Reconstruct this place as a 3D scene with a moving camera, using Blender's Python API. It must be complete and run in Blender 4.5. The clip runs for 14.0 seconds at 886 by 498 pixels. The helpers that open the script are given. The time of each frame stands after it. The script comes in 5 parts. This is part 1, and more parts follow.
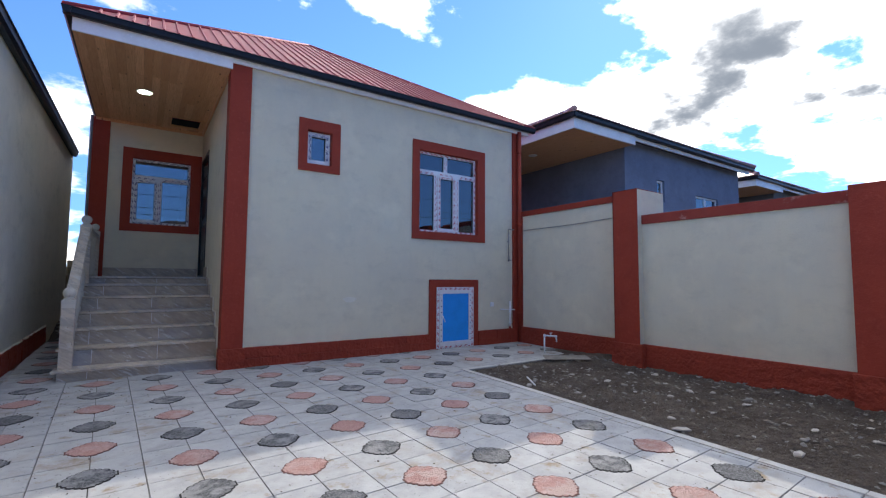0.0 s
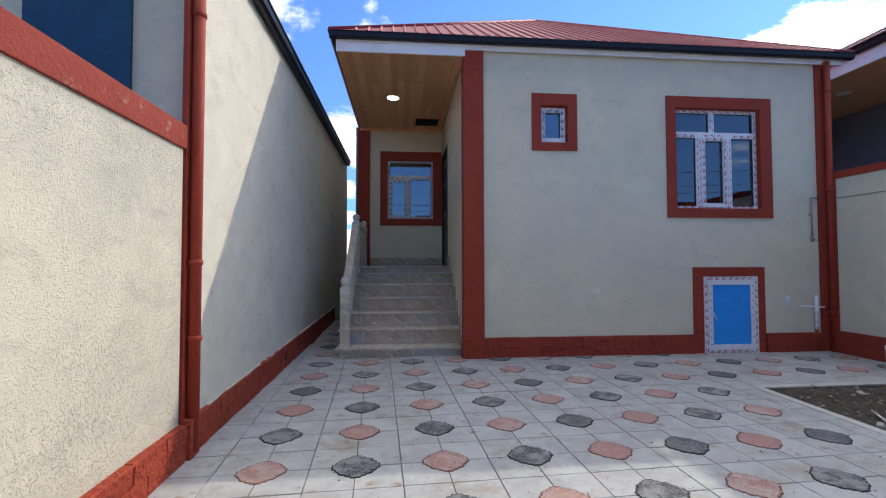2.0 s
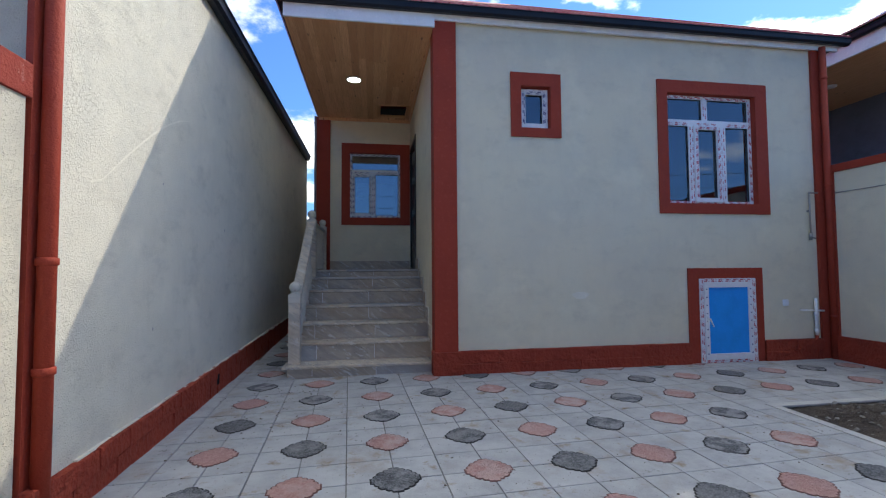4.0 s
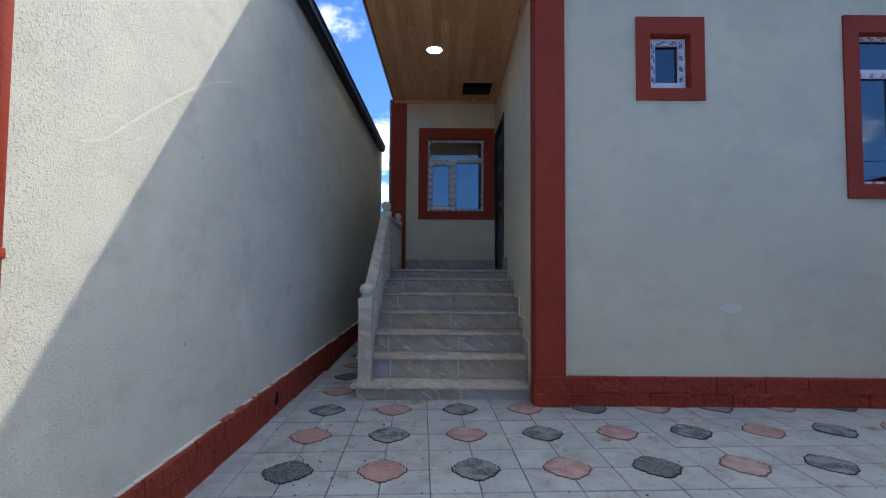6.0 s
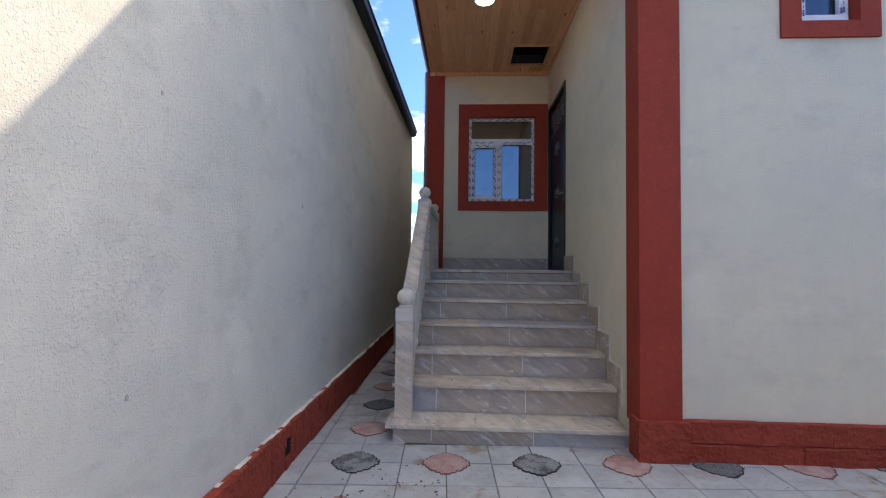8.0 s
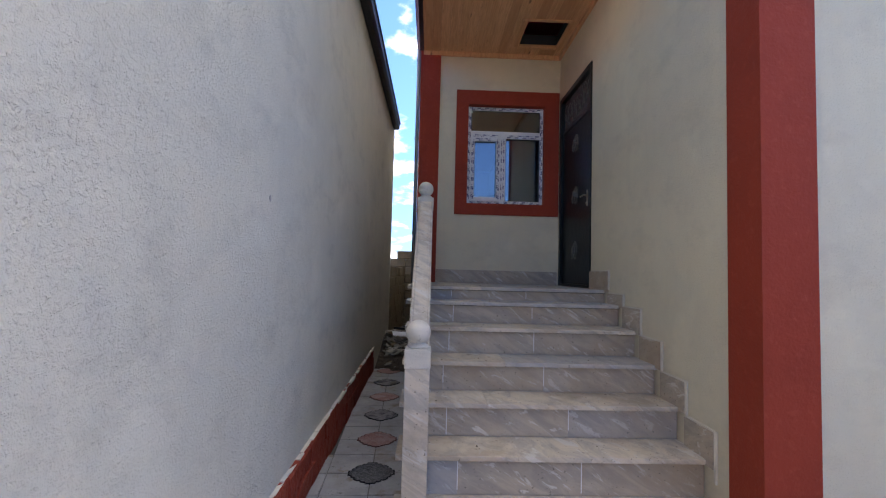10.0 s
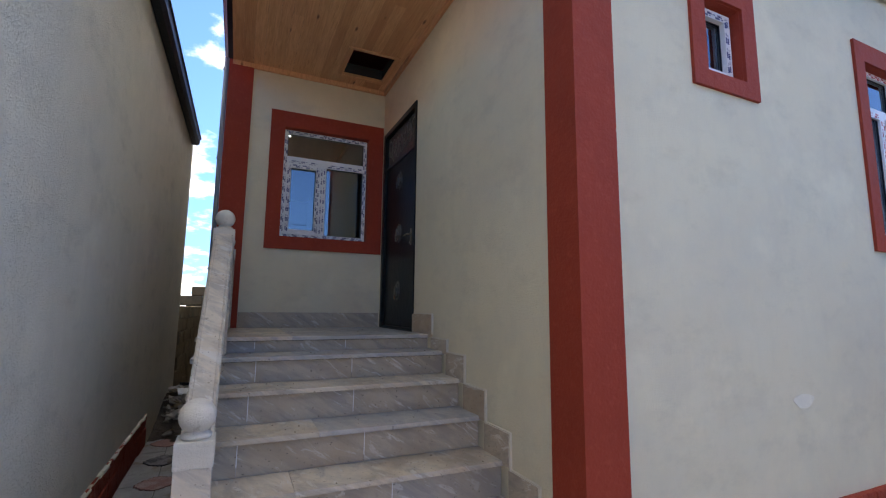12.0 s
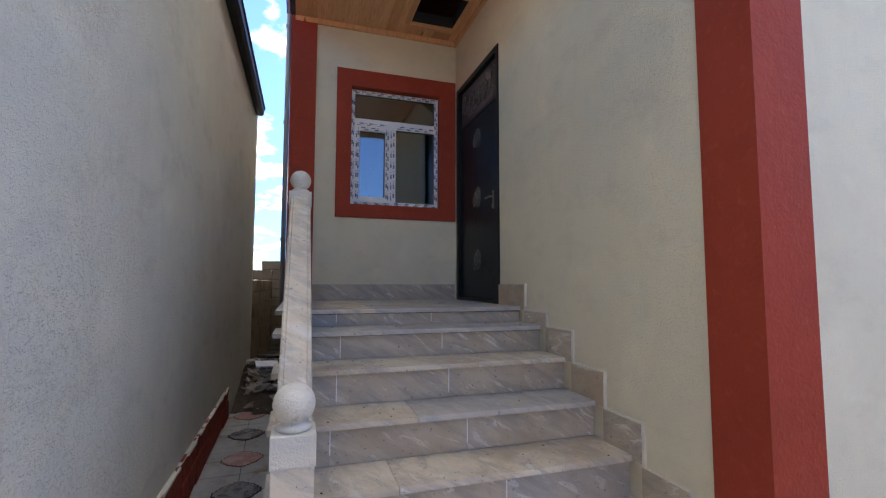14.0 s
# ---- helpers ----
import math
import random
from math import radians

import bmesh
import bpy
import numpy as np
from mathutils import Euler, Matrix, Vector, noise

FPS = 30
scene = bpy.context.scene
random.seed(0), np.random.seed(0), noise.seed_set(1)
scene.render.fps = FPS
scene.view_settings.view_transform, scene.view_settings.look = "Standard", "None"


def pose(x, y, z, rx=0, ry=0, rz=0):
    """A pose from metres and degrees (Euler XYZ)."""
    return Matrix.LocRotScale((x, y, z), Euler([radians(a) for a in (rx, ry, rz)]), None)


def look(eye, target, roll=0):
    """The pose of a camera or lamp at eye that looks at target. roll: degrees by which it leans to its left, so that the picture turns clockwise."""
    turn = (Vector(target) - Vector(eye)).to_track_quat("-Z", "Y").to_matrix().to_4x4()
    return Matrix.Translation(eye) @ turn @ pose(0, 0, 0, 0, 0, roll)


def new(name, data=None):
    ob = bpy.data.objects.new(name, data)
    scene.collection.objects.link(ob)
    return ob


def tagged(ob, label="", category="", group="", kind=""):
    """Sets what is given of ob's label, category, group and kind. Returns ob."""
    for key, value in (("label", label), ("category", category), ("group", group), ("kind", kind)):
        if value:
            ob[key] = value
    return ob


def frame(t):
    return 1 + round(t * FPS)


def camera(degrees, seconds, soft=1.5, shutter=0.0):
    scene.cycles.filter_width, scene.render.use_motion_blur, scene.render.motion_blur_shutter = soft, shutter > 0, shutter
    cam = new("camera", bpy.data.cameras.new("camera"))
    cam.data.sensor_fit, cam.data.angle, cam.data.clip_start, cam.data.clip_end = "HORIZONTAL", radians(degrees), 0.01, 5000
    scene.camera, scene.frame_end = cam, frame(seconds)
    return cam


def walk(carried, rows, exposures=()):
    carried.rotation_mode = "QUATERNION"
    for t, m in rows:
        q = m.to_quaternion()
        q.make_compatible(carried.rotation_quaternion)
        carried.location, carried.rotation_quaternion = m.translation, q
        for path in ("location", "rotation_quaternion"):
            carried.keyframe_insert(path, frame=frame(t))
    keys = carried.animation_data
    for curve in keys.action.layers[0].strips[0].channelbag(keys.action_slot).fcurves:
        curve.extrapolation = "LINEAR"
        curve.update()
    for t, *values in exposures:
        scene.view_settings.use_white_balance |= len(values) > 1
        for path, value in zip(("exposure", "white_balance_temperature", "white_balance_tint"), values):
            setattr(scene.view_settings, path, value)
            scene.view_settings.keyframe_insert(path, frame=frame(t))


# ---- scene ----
cam = camera(89.2, 14.0, soft=1.2)
PATH = [
    (0, (0.038, -0.049, 1.29), (1.149, 1.61, 1.425), 0.4),
    (0.5, (0.033, 0.037, 1.346), (0.625, 1.943, 1.481), 1.2),
    (1, (0.078, 0.124, 1.346), (0.285, 2.11, 1.459), 0.2),
    (1.5, (0.117, 0.312, 1.318), (0.214, 2.308, 1.396), -0.1),
    (2, (0.112, 0.616, 1.334), (0.295, 2.607, 1.402), -0.1),
    (2.5, (0.159, 0.851, 1.324), (0.388, 2.837, 1.369), -0.4),
    (4.8, (0.241, 1.848, 1.296), (0.571, 3.818, 1.404), -0.3),
    (5, (0.223, 1.96, 1.316), (0.495, 3.939, 1.421), -0.3),
    (5.5, (0.177, 2.217, 1.308), (0.217, 4.214, 1.421), -0.0),
    (6, (0.105, 2.522, 1.311), (0.1, 4.52, 1.399), 0.4),
    (6.5, (0.006, 2.772, 1.314), (0.016, 4.771, 1.381), 0.7),
    (7, (-0.063, 3.052, 1.321), (-0.091, 5.05, 1.383), 0.5),
    (7.5, (-0.103, 3.317, 1.326), (-0.202, 5.313, 1.389), 0.5),
    (8, (-0.22, 3.614, 1.334), (-0.322, 5.61, 1.412), 0.7),
    (8.2, (-0.275, 3.719, 1.35), (-0.359, 5.715, 1.442), 0.9),
    (10.3, (-0.649, 4.728, 1.457), (-0.515, 6.72, 1.569), 1.8),
    (10.5, (-0.65, 4.769, 1.488), (-0.412, 6.75, 1.619), 1.5),
    (11, (-0.598, 4.887, 1.526), (-0.169, 6.823, 1.786), 1.0),
    (11.5, (-0.538, 4.941, 1.523), (0.128, 6.804, 1.814), 0.1),
    (12, (-0.572, 5.02, 1.528), (0.248, 6.825, 1.79), 0.6),
    (12.5, (-0.72, 5.145, 1.523), (0.107, 6.951, 1.758), 0.8),
    (13, (-0.812, 5.23, 1.504), (-0.044, 7.066, 1.701), 1.1),
    (13.5, (-0.788, 5.366, 1.494), (-0.115, 7.243, 1.645), 0.8),
    (14, (-0.679, 5.53, 1.493), (-0.073, 7.43, 1.639), 0.1),
]
EXPOSURES = [(0.0, 1.76, 6700, 10), (1.2, 1.76, 7150, 10), (2.5, 1.74, 6950, 8), (5.0, 1.70, 6650, 5), (7.4, 1.64, 6420, 3), (7.9, 2.34, 7500, 12), (10.5, 2.62, 7800, 14), (11.0, 2.66, 7900, 13), (11.5, 2.60, 8000, 14), (12.0, 2.46, 7850, 11), (12.6, 2.60, 7900, 11), (14.0, 2.84, 8050, 12)]
walk(cam, [(t, look(eye, target, roll)) for t, eye, target, roll in PATH], EXPOSURES)

# ---- light ----
world = bpy.data.worlds.new("sky")
scene.world = world
world.use_nodes = True
SUN_AZ, SUN_EL = 57.8, 37.5


def sky_nodes():
    nt = world.node_tree
    nt.nodes.clear()
    out = nt.nodes.new("ShaderNodeOutputWorld")
    bg = nt.nodes.new("ShaderNodeBackground")
    bg.inputs["Strength"].default_value = 0.15
    sky = nt.nodes.new("ShaderNodeTexSky")
    sky.sky_type = "NISHITA"
    sky.sun_disc = False
    sky.sun_elevation, sky.sun_rotation = radians(SUN_EL), radians(SUN_AZ)
    sky.air_density, sky.dust_density, sky.ozone_density = 0.75, 0.05, 2.0
    co = nt.nodes.new("ShaderNodeTexCoord")
    sep = nt.nodes.new("ShaderNodeSeparateXYZ")
    nt.links.new(co.outputs["Generated"], sep.inputs[0])

    def m(op, a, b=None, c=None, clamp=False):
        n = nt.nodes.new("ShaderNodeMath")
        n.operation, n.use_clamp = op, clamp
        for i, v in enumerate((a, b, c)):
            if v is None:
                continue
            if isinstance(v, (int, float)):
                n.inputs[i].default_value = v
            else:
                nt.links.new(v, n.inputs[i])
        return n.outputs[0]

    up = m("MAXIMUM", sep.outputs[2], 0.0)
    den = m("ADD", up, 0.22)
    flat = nt.nodes.new("ShaderNodeCombineXYZ")
    nt.links.new(m("DIVIDE", sep.outputs[0], den), flat.inputs[0])
    nt.links.new(m("DIVIDE", sep.outputs[1], den), flat.inputs[1])

    def cloud_noise(scale, detail, rough, shift):
        mp = nt.nodes.new("ShaderNodeMapping")
        mp.inputs["Location"].default_value = shift
        nt.links.new(flat.outputs[0], mp.inputs[0])
        n = nt.nodes.new("ShaderNodeTexNoise")
        n.inputs["Scale"].default_value = scale
        n.inputs["Detail"].default_value = detail
        n.inputs["Roughness"].default_value = rough
        nt.links.new(mp.outputs[0], n.inputs["Vector"])
        return n.outputs[0]

    big = cloud_noise(1.5, 10.0, 0.59, (4.3, 0.9, 0.0))

    def towards(d, power):
        n = nt.nodes.new("ShaderNodeVectorMath")
        n.operation = "DOT_PRODUCT"
        nt.links.new(co.outputs["Generated"], n.inputs[0])
        n.inputs[1].default_value = Vector(d).normalized()
        return m("POWER", m("MAXIMUM", n.outputs["Value"], 0.0), power)

    # cloud banks towards the sun's side of the sky, fewer behind
    bias = m("MULTIPLY", towards((0.80, 0.50, 0.34), 7.0), 0.125)
    low = m("MULTIPLY", m("POWER", m("SUBTRACT", 1.0, up, clamp=True), 10.0), 0.085)
    # unseen clouds overhead, added as neutral fill light
    high = m("MULTIPLY", m("POWER", up, 3.0), 0.21)
    bank = m("MULTIPLY", towards((0.90, 0.35, 0.27), 45.0), 1.2)
    north = m("MULTIPLY", towards((-0.08, 0.97, 0.24), 40.0), 0.11)
    low = m("ADD", m("ADD", low, north), m("MULTIPLY", bank, 0.06))
    # clouds thinned behind the walker to dim the front wall
    behind = m("MULTIPLY", towards((-0.1, -0.9, 0.4), 2.0), -0.095)
    dens = m("ADD", m("ADD", m("ADD", m("ADD", big, bias), low), high), behind)
    cover = nt.nodes.new("ShaderNodeMapRange")
    cover.interpolation_type = "SMOOTHSTEP"
    cover.inputs["From Min"].default_value, cover.inputs["From Max"].default_value = 0.57, 0.69
    nt.links.new(dens, cover.inputs["Value"])
    shade = nt.nodes.new("ShaderNodeMapRange")
    shade.inputs["From Min"].default_value, shade.inputs["From Max"].default_value = 0.46, 0.80
    nt.links.new(cloud_noise(2.6, 6.0, 0.55, (7.4, 2.2, 0.0)), shade.inputs["Value"])
    thick = nt.nodes.new("ShaderNodeMapRange")
    thick.inputs["From Min"].default_value, thick.inputs["From Max"].default_value = 0.62, 0.80
    nt.links.new(dens, thick.inputs["Value"])
    # sunlit cloud grows brighter towards the sun; thick cloud stays grey
    glare = nt.nodes.new("ShaderNodeVectorMath")
    glare.operation = "SCALE"
    glare.inputs[0].default_value = (4.6, 4.65, 4.7)
    sun_way = (math.sin(radians(SUN_AZ)) * math.cos(radians(SUN_EL)), math.cos(radians(SUN_AZ)) * math.cos(radians(SUN_EL)), math.sin(radians(SUN_EL)))
    nt.links.new(m("ADD", m("MULTIPLY", towards(sun_way, 4.0), 3.6), 0.95), glare.inputs["Scale"])
    ramp = nt.nodes.new("ShaderNodeMix")
    ramp.data_type = "RGBA"
    nt.links.new(glare.outputs[0], ramp.inputs["A"])
    ramp.inputs["B"].default_value = (0.62, 0.72, 0.88, 1)
    grey = m("MULTIPLY", m("ADD", shade.outputs[0], bank, clamp=True), thick.outputs[0], clamp=True)
    nt.links.new(m("SUBTRACT", 1.0, m("POWER", m("SUBTRACT", 1.0, grey), 6.0)), ramp.inputs["Factor"])
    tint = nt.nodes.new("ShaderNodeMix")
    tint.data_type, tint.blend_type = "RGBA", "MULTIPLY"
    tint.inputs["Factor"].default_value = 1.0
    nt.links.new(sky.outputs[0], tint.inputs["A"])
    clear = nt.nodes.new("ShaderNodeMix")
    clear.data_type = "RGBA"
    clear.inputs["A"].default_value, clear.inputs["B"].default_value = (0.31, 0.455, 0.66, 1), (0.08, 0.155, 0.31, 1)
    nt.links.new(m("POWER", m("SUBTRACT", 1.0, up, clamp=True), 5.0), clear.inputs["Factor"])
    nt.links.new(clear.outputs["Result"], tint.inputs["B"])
    mix = nt.nodes.new("ShaderNodeMix")
    mix.data_type = "RGBA"
    nt.links.new(cover.outputs[0], mix.inputs["Factor"])
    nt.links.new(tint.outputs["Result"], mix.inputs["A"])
    nt.links.new(ramp.outputs["Result"], mix.inputs["B"])
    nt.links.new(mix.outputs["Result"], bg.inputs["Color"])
    nt.links.new(bg.outputs[0], out.inputs["Surface"])


sky_nodes()
sun_data = bpy.data.lights.new("sun", "SUN")
sun_data.energy, sun_data.angle, sun_data.color = 0.82, radians(0.5), (1.0, 0.94, 0.84)
sun = new("sun", sun_data)
sun.matrix_world = look((0, 0, 0), (-math.sin(radians(SUN_AZ)) * math.cos(radians(SUN_EL)), -math.cos(radians(SUN_AZ)) * math.cos(radians(SUN_EL)), -math.sin(radians(SUN_EL))))


# ---- materials ----
class Nodes:
    """A small writer of node materials."""

    def __init__(self, name, rough=0.7, metal=0.0, spec=0.5):
        self.mat = bpy.data.materials.new(name)
        self.mat.use_nodes = True
        self.nt = self.mat.node_tree
        self.bsdf = self.nt.nodes["Principled BSDF"]
        self.bsdf.inputs["Roughness"].default_value = rough
        self.bsdf.inputs["Metallic"].default_value = metal
        self.bsdf.inputs["Specular IOR Level"].default_value = spec
        self.co = self.nt.nodes.new("ShaderNodeTexCoord").outputs["Object"]
        self.height = None

    def shifted(self):
        """Object coordinates moved by the object's random number, so that alike pieces differ."""
        info = self.nt.nodes.new("ShaderNodeObjectInfo")
        mul = self.nt.nodes.new("ShaderNodeMath")
        mul.operation = "MULTIPLY"
        mul.inputs[1].default_value = 37.0
        self.nt.links.new(info.outputs["Random"], mul.inputs[0])
        add = self.nt.nodes.new("ShaderNodeVectorMath")
        add.operation = "ADD"
        self.nt.links.new(self.co, add.inputs[0])
        self.nt.links.new(mul.outputs[0], add.inputs[1])
        self.co = add.outputs[0]
        self.random = info.outputs["Random"]
        return self

    def noise(self, scale, detail=4.0, rough=0.55, stretch=(1, 1, 1), lo=0.3, hi=0.7, distort=0.0, turn=0.0):
        mp = self.nt.nodes.new("ShaderNodeMapping")
        mp.inputs["Rotation"].default_value = (0, turn, turn * 0.5)
        mp.inputs["Scale"].default_value = stretch
        if turn:
            # turn first, then stretch, so that veins run askew
            mp.vector_type = "TEXTURE"
            mp.inputs["Scale"].default_value = [1 / v for v in stretch]
        self.nt.links.new(self.co, mp.inputs[0])
        n = self.nt.nodes.new("ShaderNodeTexNoise")
        n.inputs["Scale"].default_value, n.inputs["Detail"].default_value = scale, detail
        n.inputs["Roughness"].default_value, n.inputs["Distortion"].default_value = rough, distort
        self.nt.links.new(mp.outputs[0], n.inputs["Vector"])
        r = self.nt.nodes.new("ShaderNodeMapRange")
        r.inputs["From Min"].default_value, r.inputs["From Max"].default_value = lo, hi
        self.nt.links.new(n.outputs[0], r.inputs["Value"])
        return r.outputs[0]

    def cells(self, scale, feature="F1", stretch=(1, 1, 1), lo=0.0, hi=0.6):
        mp = self.nt.nodes.new("ShaderNodeMapping")
        mp.inputs["Scale"].default_value = stretch
        self.nt.links.new(self.co, mp.inputs[0])
        v = self.nt.nodes.new("ShaderNodeTexVoronoi")
        v.feature = feature
        v.inputs["Scale"].default_value = scale
        self.nt.links.new(mp.outputs[0], v.inputs["Vector"])
        r = self.nt.nodes.new("ShaderNodeMapRange")
        r.inputs["From Min"].default_value, r.inputs["From Max"].default_value = lo, hi
        self.nt.links.new(v.outputs["Distance"], r.inputs["Value"])
        return r.outputs[0]

    def mix(self, a, b, fac, amount=1.0):
        if amount != 1.0:
            s = self.nt.nodes.new("ShaderNodeMath")
            s.operation = "MULTIPLY"
            s.inputs[1].default_value = amount
            self.nt.links.new(fac, s.inputs[0])
            fac = s.outputs[0]
        n = self.nt.nodes.new("ShaderNodeMix")
        n.data_type = "RGBA"
        self.nt.links.new(fac, n.inputs["Factor"])
        for key, v in (("A", a), ("B", b)):
            if isinstance(v, tuple):
                n.inputs[key].default_value = (*v, 1)
            else:
                self.nt.links.new(v, n.inputs[key])
        return n.outputs["Result"]

    def colour(self, c):
        if isinstance(c, tuple):
            self.bsdf.inputs["Base Color"].default_value = (*c, 1)
        else:
            self.nt.links.new(c, self.bsdf.inputs["Base Color"])
        return self

    def roughness(self, fac, lo, hi):
        r = self.nt.nodes.new("ShaderNodeMapRange")
        r.inputs["To Min"].default_value, r.inputs["To Max"].default_value = lo, hi
        self.nt.links.new(fac, r.inputs["Value"])
        self.nt.links.new(r.outputs[0], self.bsdf.inputs["Roughness"])
        return self

    def bump(self, fac, depth, strength=1.0):
        b = self.nt.nodes.new("ShaderNodeBump")
        b.inputs["Distance"].default_value, b.inputs["Strength"].default_value = depth, strength
        self.nt.links.new(fac, b.inputs["Height"])
        if self.height is not None:
            self.nt.links.new(self.height, b.inputs["Normal"])
        self.height = b.outputs[0]
        self.nt.links.new(self.height, self.bsdf.inputs["Normal"])
        return self


def stucco(name, colour, stain, depth, scale, flake=0.0, dirt=1.0):
    n = Nodes(name, rough=0.9, spec=0.2)
    c = n.mix(colour, stain, n.noise(1.3, 7, 0.7, lo=0.42, hi=0.62), 0.95)
    c = n.mix(c, tuple(v * 0.80 for v in stain), n.noise(3.0, 7, 0.72, (0.8, 0.8, 1.5), 0.52, 0.70), 0.65 * dirt)
    c = n.mix(c, tuple(v * 0.84 for v in colour), n.noise(9.0, 4, 0.6, (1, 1, 0.22), 0.54, 0.80), 0.45 * dirt)
    c = n.mix(c, tuple(min(1, v * 1.10) for v in colour), n.noise(2.3, 4, 0.6, lo=0.56, hi=0.72), 0.6)
    n.colour(c)
    n.bump(n.noise(scale, 3, 0.6, lo=0.52, hi=0.74), depth)
    n.bump(n.noise(scale * 2.6, 2, 0.5, lo=0.40, hi=0.70), depth * 0.4)
    n.bump(n.noise(2.0, 2, 0.5), 0.004)
    if flake:
        # flat flakes thrown on with the trowel, thicker in some patches
        chips = n.noise(64.0, 3, 0.6, lo=0.53, hi=0.64, distort=0.2)
        patch = n.noise(0.9, 3, 0.5, lo=0.30, hi=0.62)
        both = n.nt.nodes.new("ShaderNodeMath")
        both.operation = "MULTIPLY"
        n.nt.links.new(chips, both.inputs[0])
        n.nt.links.new(patch, both.inputs[1])
        n.bump(both.outputs[0], flake)
    return n.mat


def paint(name, colour, rough=0.55, grain=60.0, depth=0.0012, spec=0.25):
    n = Nodes(name, rough=rough, spec=spec)
    c = n.mix(colour, tuple(v * 0.72 for v in colour), n.noise(3.5, 5, 0.6, lo=0.45, hi=0.8), 0.6)
    c = n.mix(c, tuple(min(1, v * 1.25 + 0.02) for v in colour), n.noise(22, 4, 0.6, lo=0.56, hi=0.8), 0.5)
    n.colour(c)
    n.bump(n.noise(grain, 3, 0.6), depth)
    n.bump(n.noise(14, 3, 0.55), depth * 2)
    return n.mat


CREAM = stucco("cream_stucco", (0.68, 0.625, 0.475), (0.63, 0.583, 0.455), 0.0030, 90.0, 0.0, 0.62)
COARSE = stucco("coarse_cream_stucco", (0.665, 0.625, 0.52), (0.61, 0.58, 0.49), 0.0020, 86.0, 0.0025)
STIPPLE = stucco("stippled_cream_stucco", (0.60, 0.56, 0.45), (0.50, 0.47, 0.39), 0.0026, 74.0, 0.0030)
SLATE = stucco("slate_stucco", (0.18, 0.205, 0.27), (0.15, 0.17, 0.225), 0.002, 110.0)
GREY_STUCCO = stucco("grey_stucco", (0.16, 0.165, 0.17), (0.13, 0.13, 0.135), 0.002, 110.0)
NAVY = paint("navy_paint", (0.014, 0.064, 0.120), 0.6)
RED = paint("brick_red_paint", (0.295, 0.041, 0.021), 0.72, 70.0, 0.0014)
RED_ROUGH = paint("brick_red_rough_paint", (0.285, 0.043, 0.022), 0.8, 24.0, 0.007)


def worn_coping():
    n = Nodes("worn_red_coping", rough=0.8, spec=0.2)
    c = n.mix((0.30, 0.055, 0.038), (0.22, 0.035, 0.025), n.noise(4, 5, 0.6), 0.7)
    c = n.mix(c, (0.52, 0.33, 0.28), n.noise(5.5, 8, 0.7, lo=0.60, hi=0.72), 0.75)
    n.colour(c)
    n.bump(n.noise(30, 4, 0.65), 0.004)
    n.bump(n.noise(90, 3, 0.6), 0.0015)
    return n.mat


COPING = worn_coping()
WHITE = paint("white_paint", (0.78, 0.79, 0.80), 0.45)
BLACK_METAL = paint("black_coated_metal", (0.012, 0.014, 0.020), 0.38, 40.0, 0.0005)
UPVC = paint("white_upvc", (0.69, 0.70, 0.72), 0.3, 30.0, 0.0003)
PVC_PIPE = paint("white_plastic_pipe", (0.76, 0.76, 0.75), 0.35, 30.0, 0.0003)
GREY_PIPE = paint("grey_plastic_pipe", (0.24, 0.25, 0.265), 0.45, 30.0, 0.0003)
FOAM = paint("old_sealant", (0.42, 0.40, 0.37), 0.9, 60.0, 0.004)
BLUE_PANEL = paint("blue_panel", (0.018, 0.29, 0.78), 0.32, 20.0, 0.0002)
INK_RED = paint("red_print", (0.45, 0.06, 0.08), 0.5)
INK_BLUE = paint("blue_print", (0.05, 0.06, 0.18), 0.5)
BRASS = Nodes("worn_brass", rough=0.35, metal=1.0).colour((0.38, 0.33, 0.26)).mat
STEEL = Nodes("dull_steel", rough=0.45, metal=0.9).colour((0.30, 0.29, 0.28)).mat
PUTTY = paint("pale_putty", (0.72, 0.68, 0.57), 0.9, 60.0, 0.001)
MORTAR = paint("cream_mortar", (0.66, 0.62, 0.53), 0.9, 60.0, 0.002)
# near-black colour; on attic parts it stands in for shade
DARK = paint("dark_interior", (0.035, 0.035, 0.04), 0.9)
VOID = paint("hole_shade", (0.006, 0.006, 0.007), 0.95)
# the rooms' dimness is put into this dark grey
ROOM = paint("dimmed_room_plaster", (0.20, 0.19, 0.18), 0.9)
DOOR_BLACK = paint("glossy_black_door", (0.010, 0.013, 0.015), 0.34, 40.0, 0.0004, 0.16)
IRON = Nodes("rubbed_cast_iron", rough=0.38, metal=0.85).colour((0.16, 0.16, 0.155)).mat
CABLE = paint("black_cable", (0.01, 0.01, 0.012), 0.6)


def roof_metal():
    n = Nodes("red_roof_sheet", rough=0.6, metal=0.0, spec=0.25)
    n.colour(n.mix((0.33, 0.045, 0.058), (0.26, 0.035, 0.045), n.noise(1.6, 5, 0.6), 0.7))
    n.bump(n.noise(5, 2, 0.5), 0.002)
    return n.mat


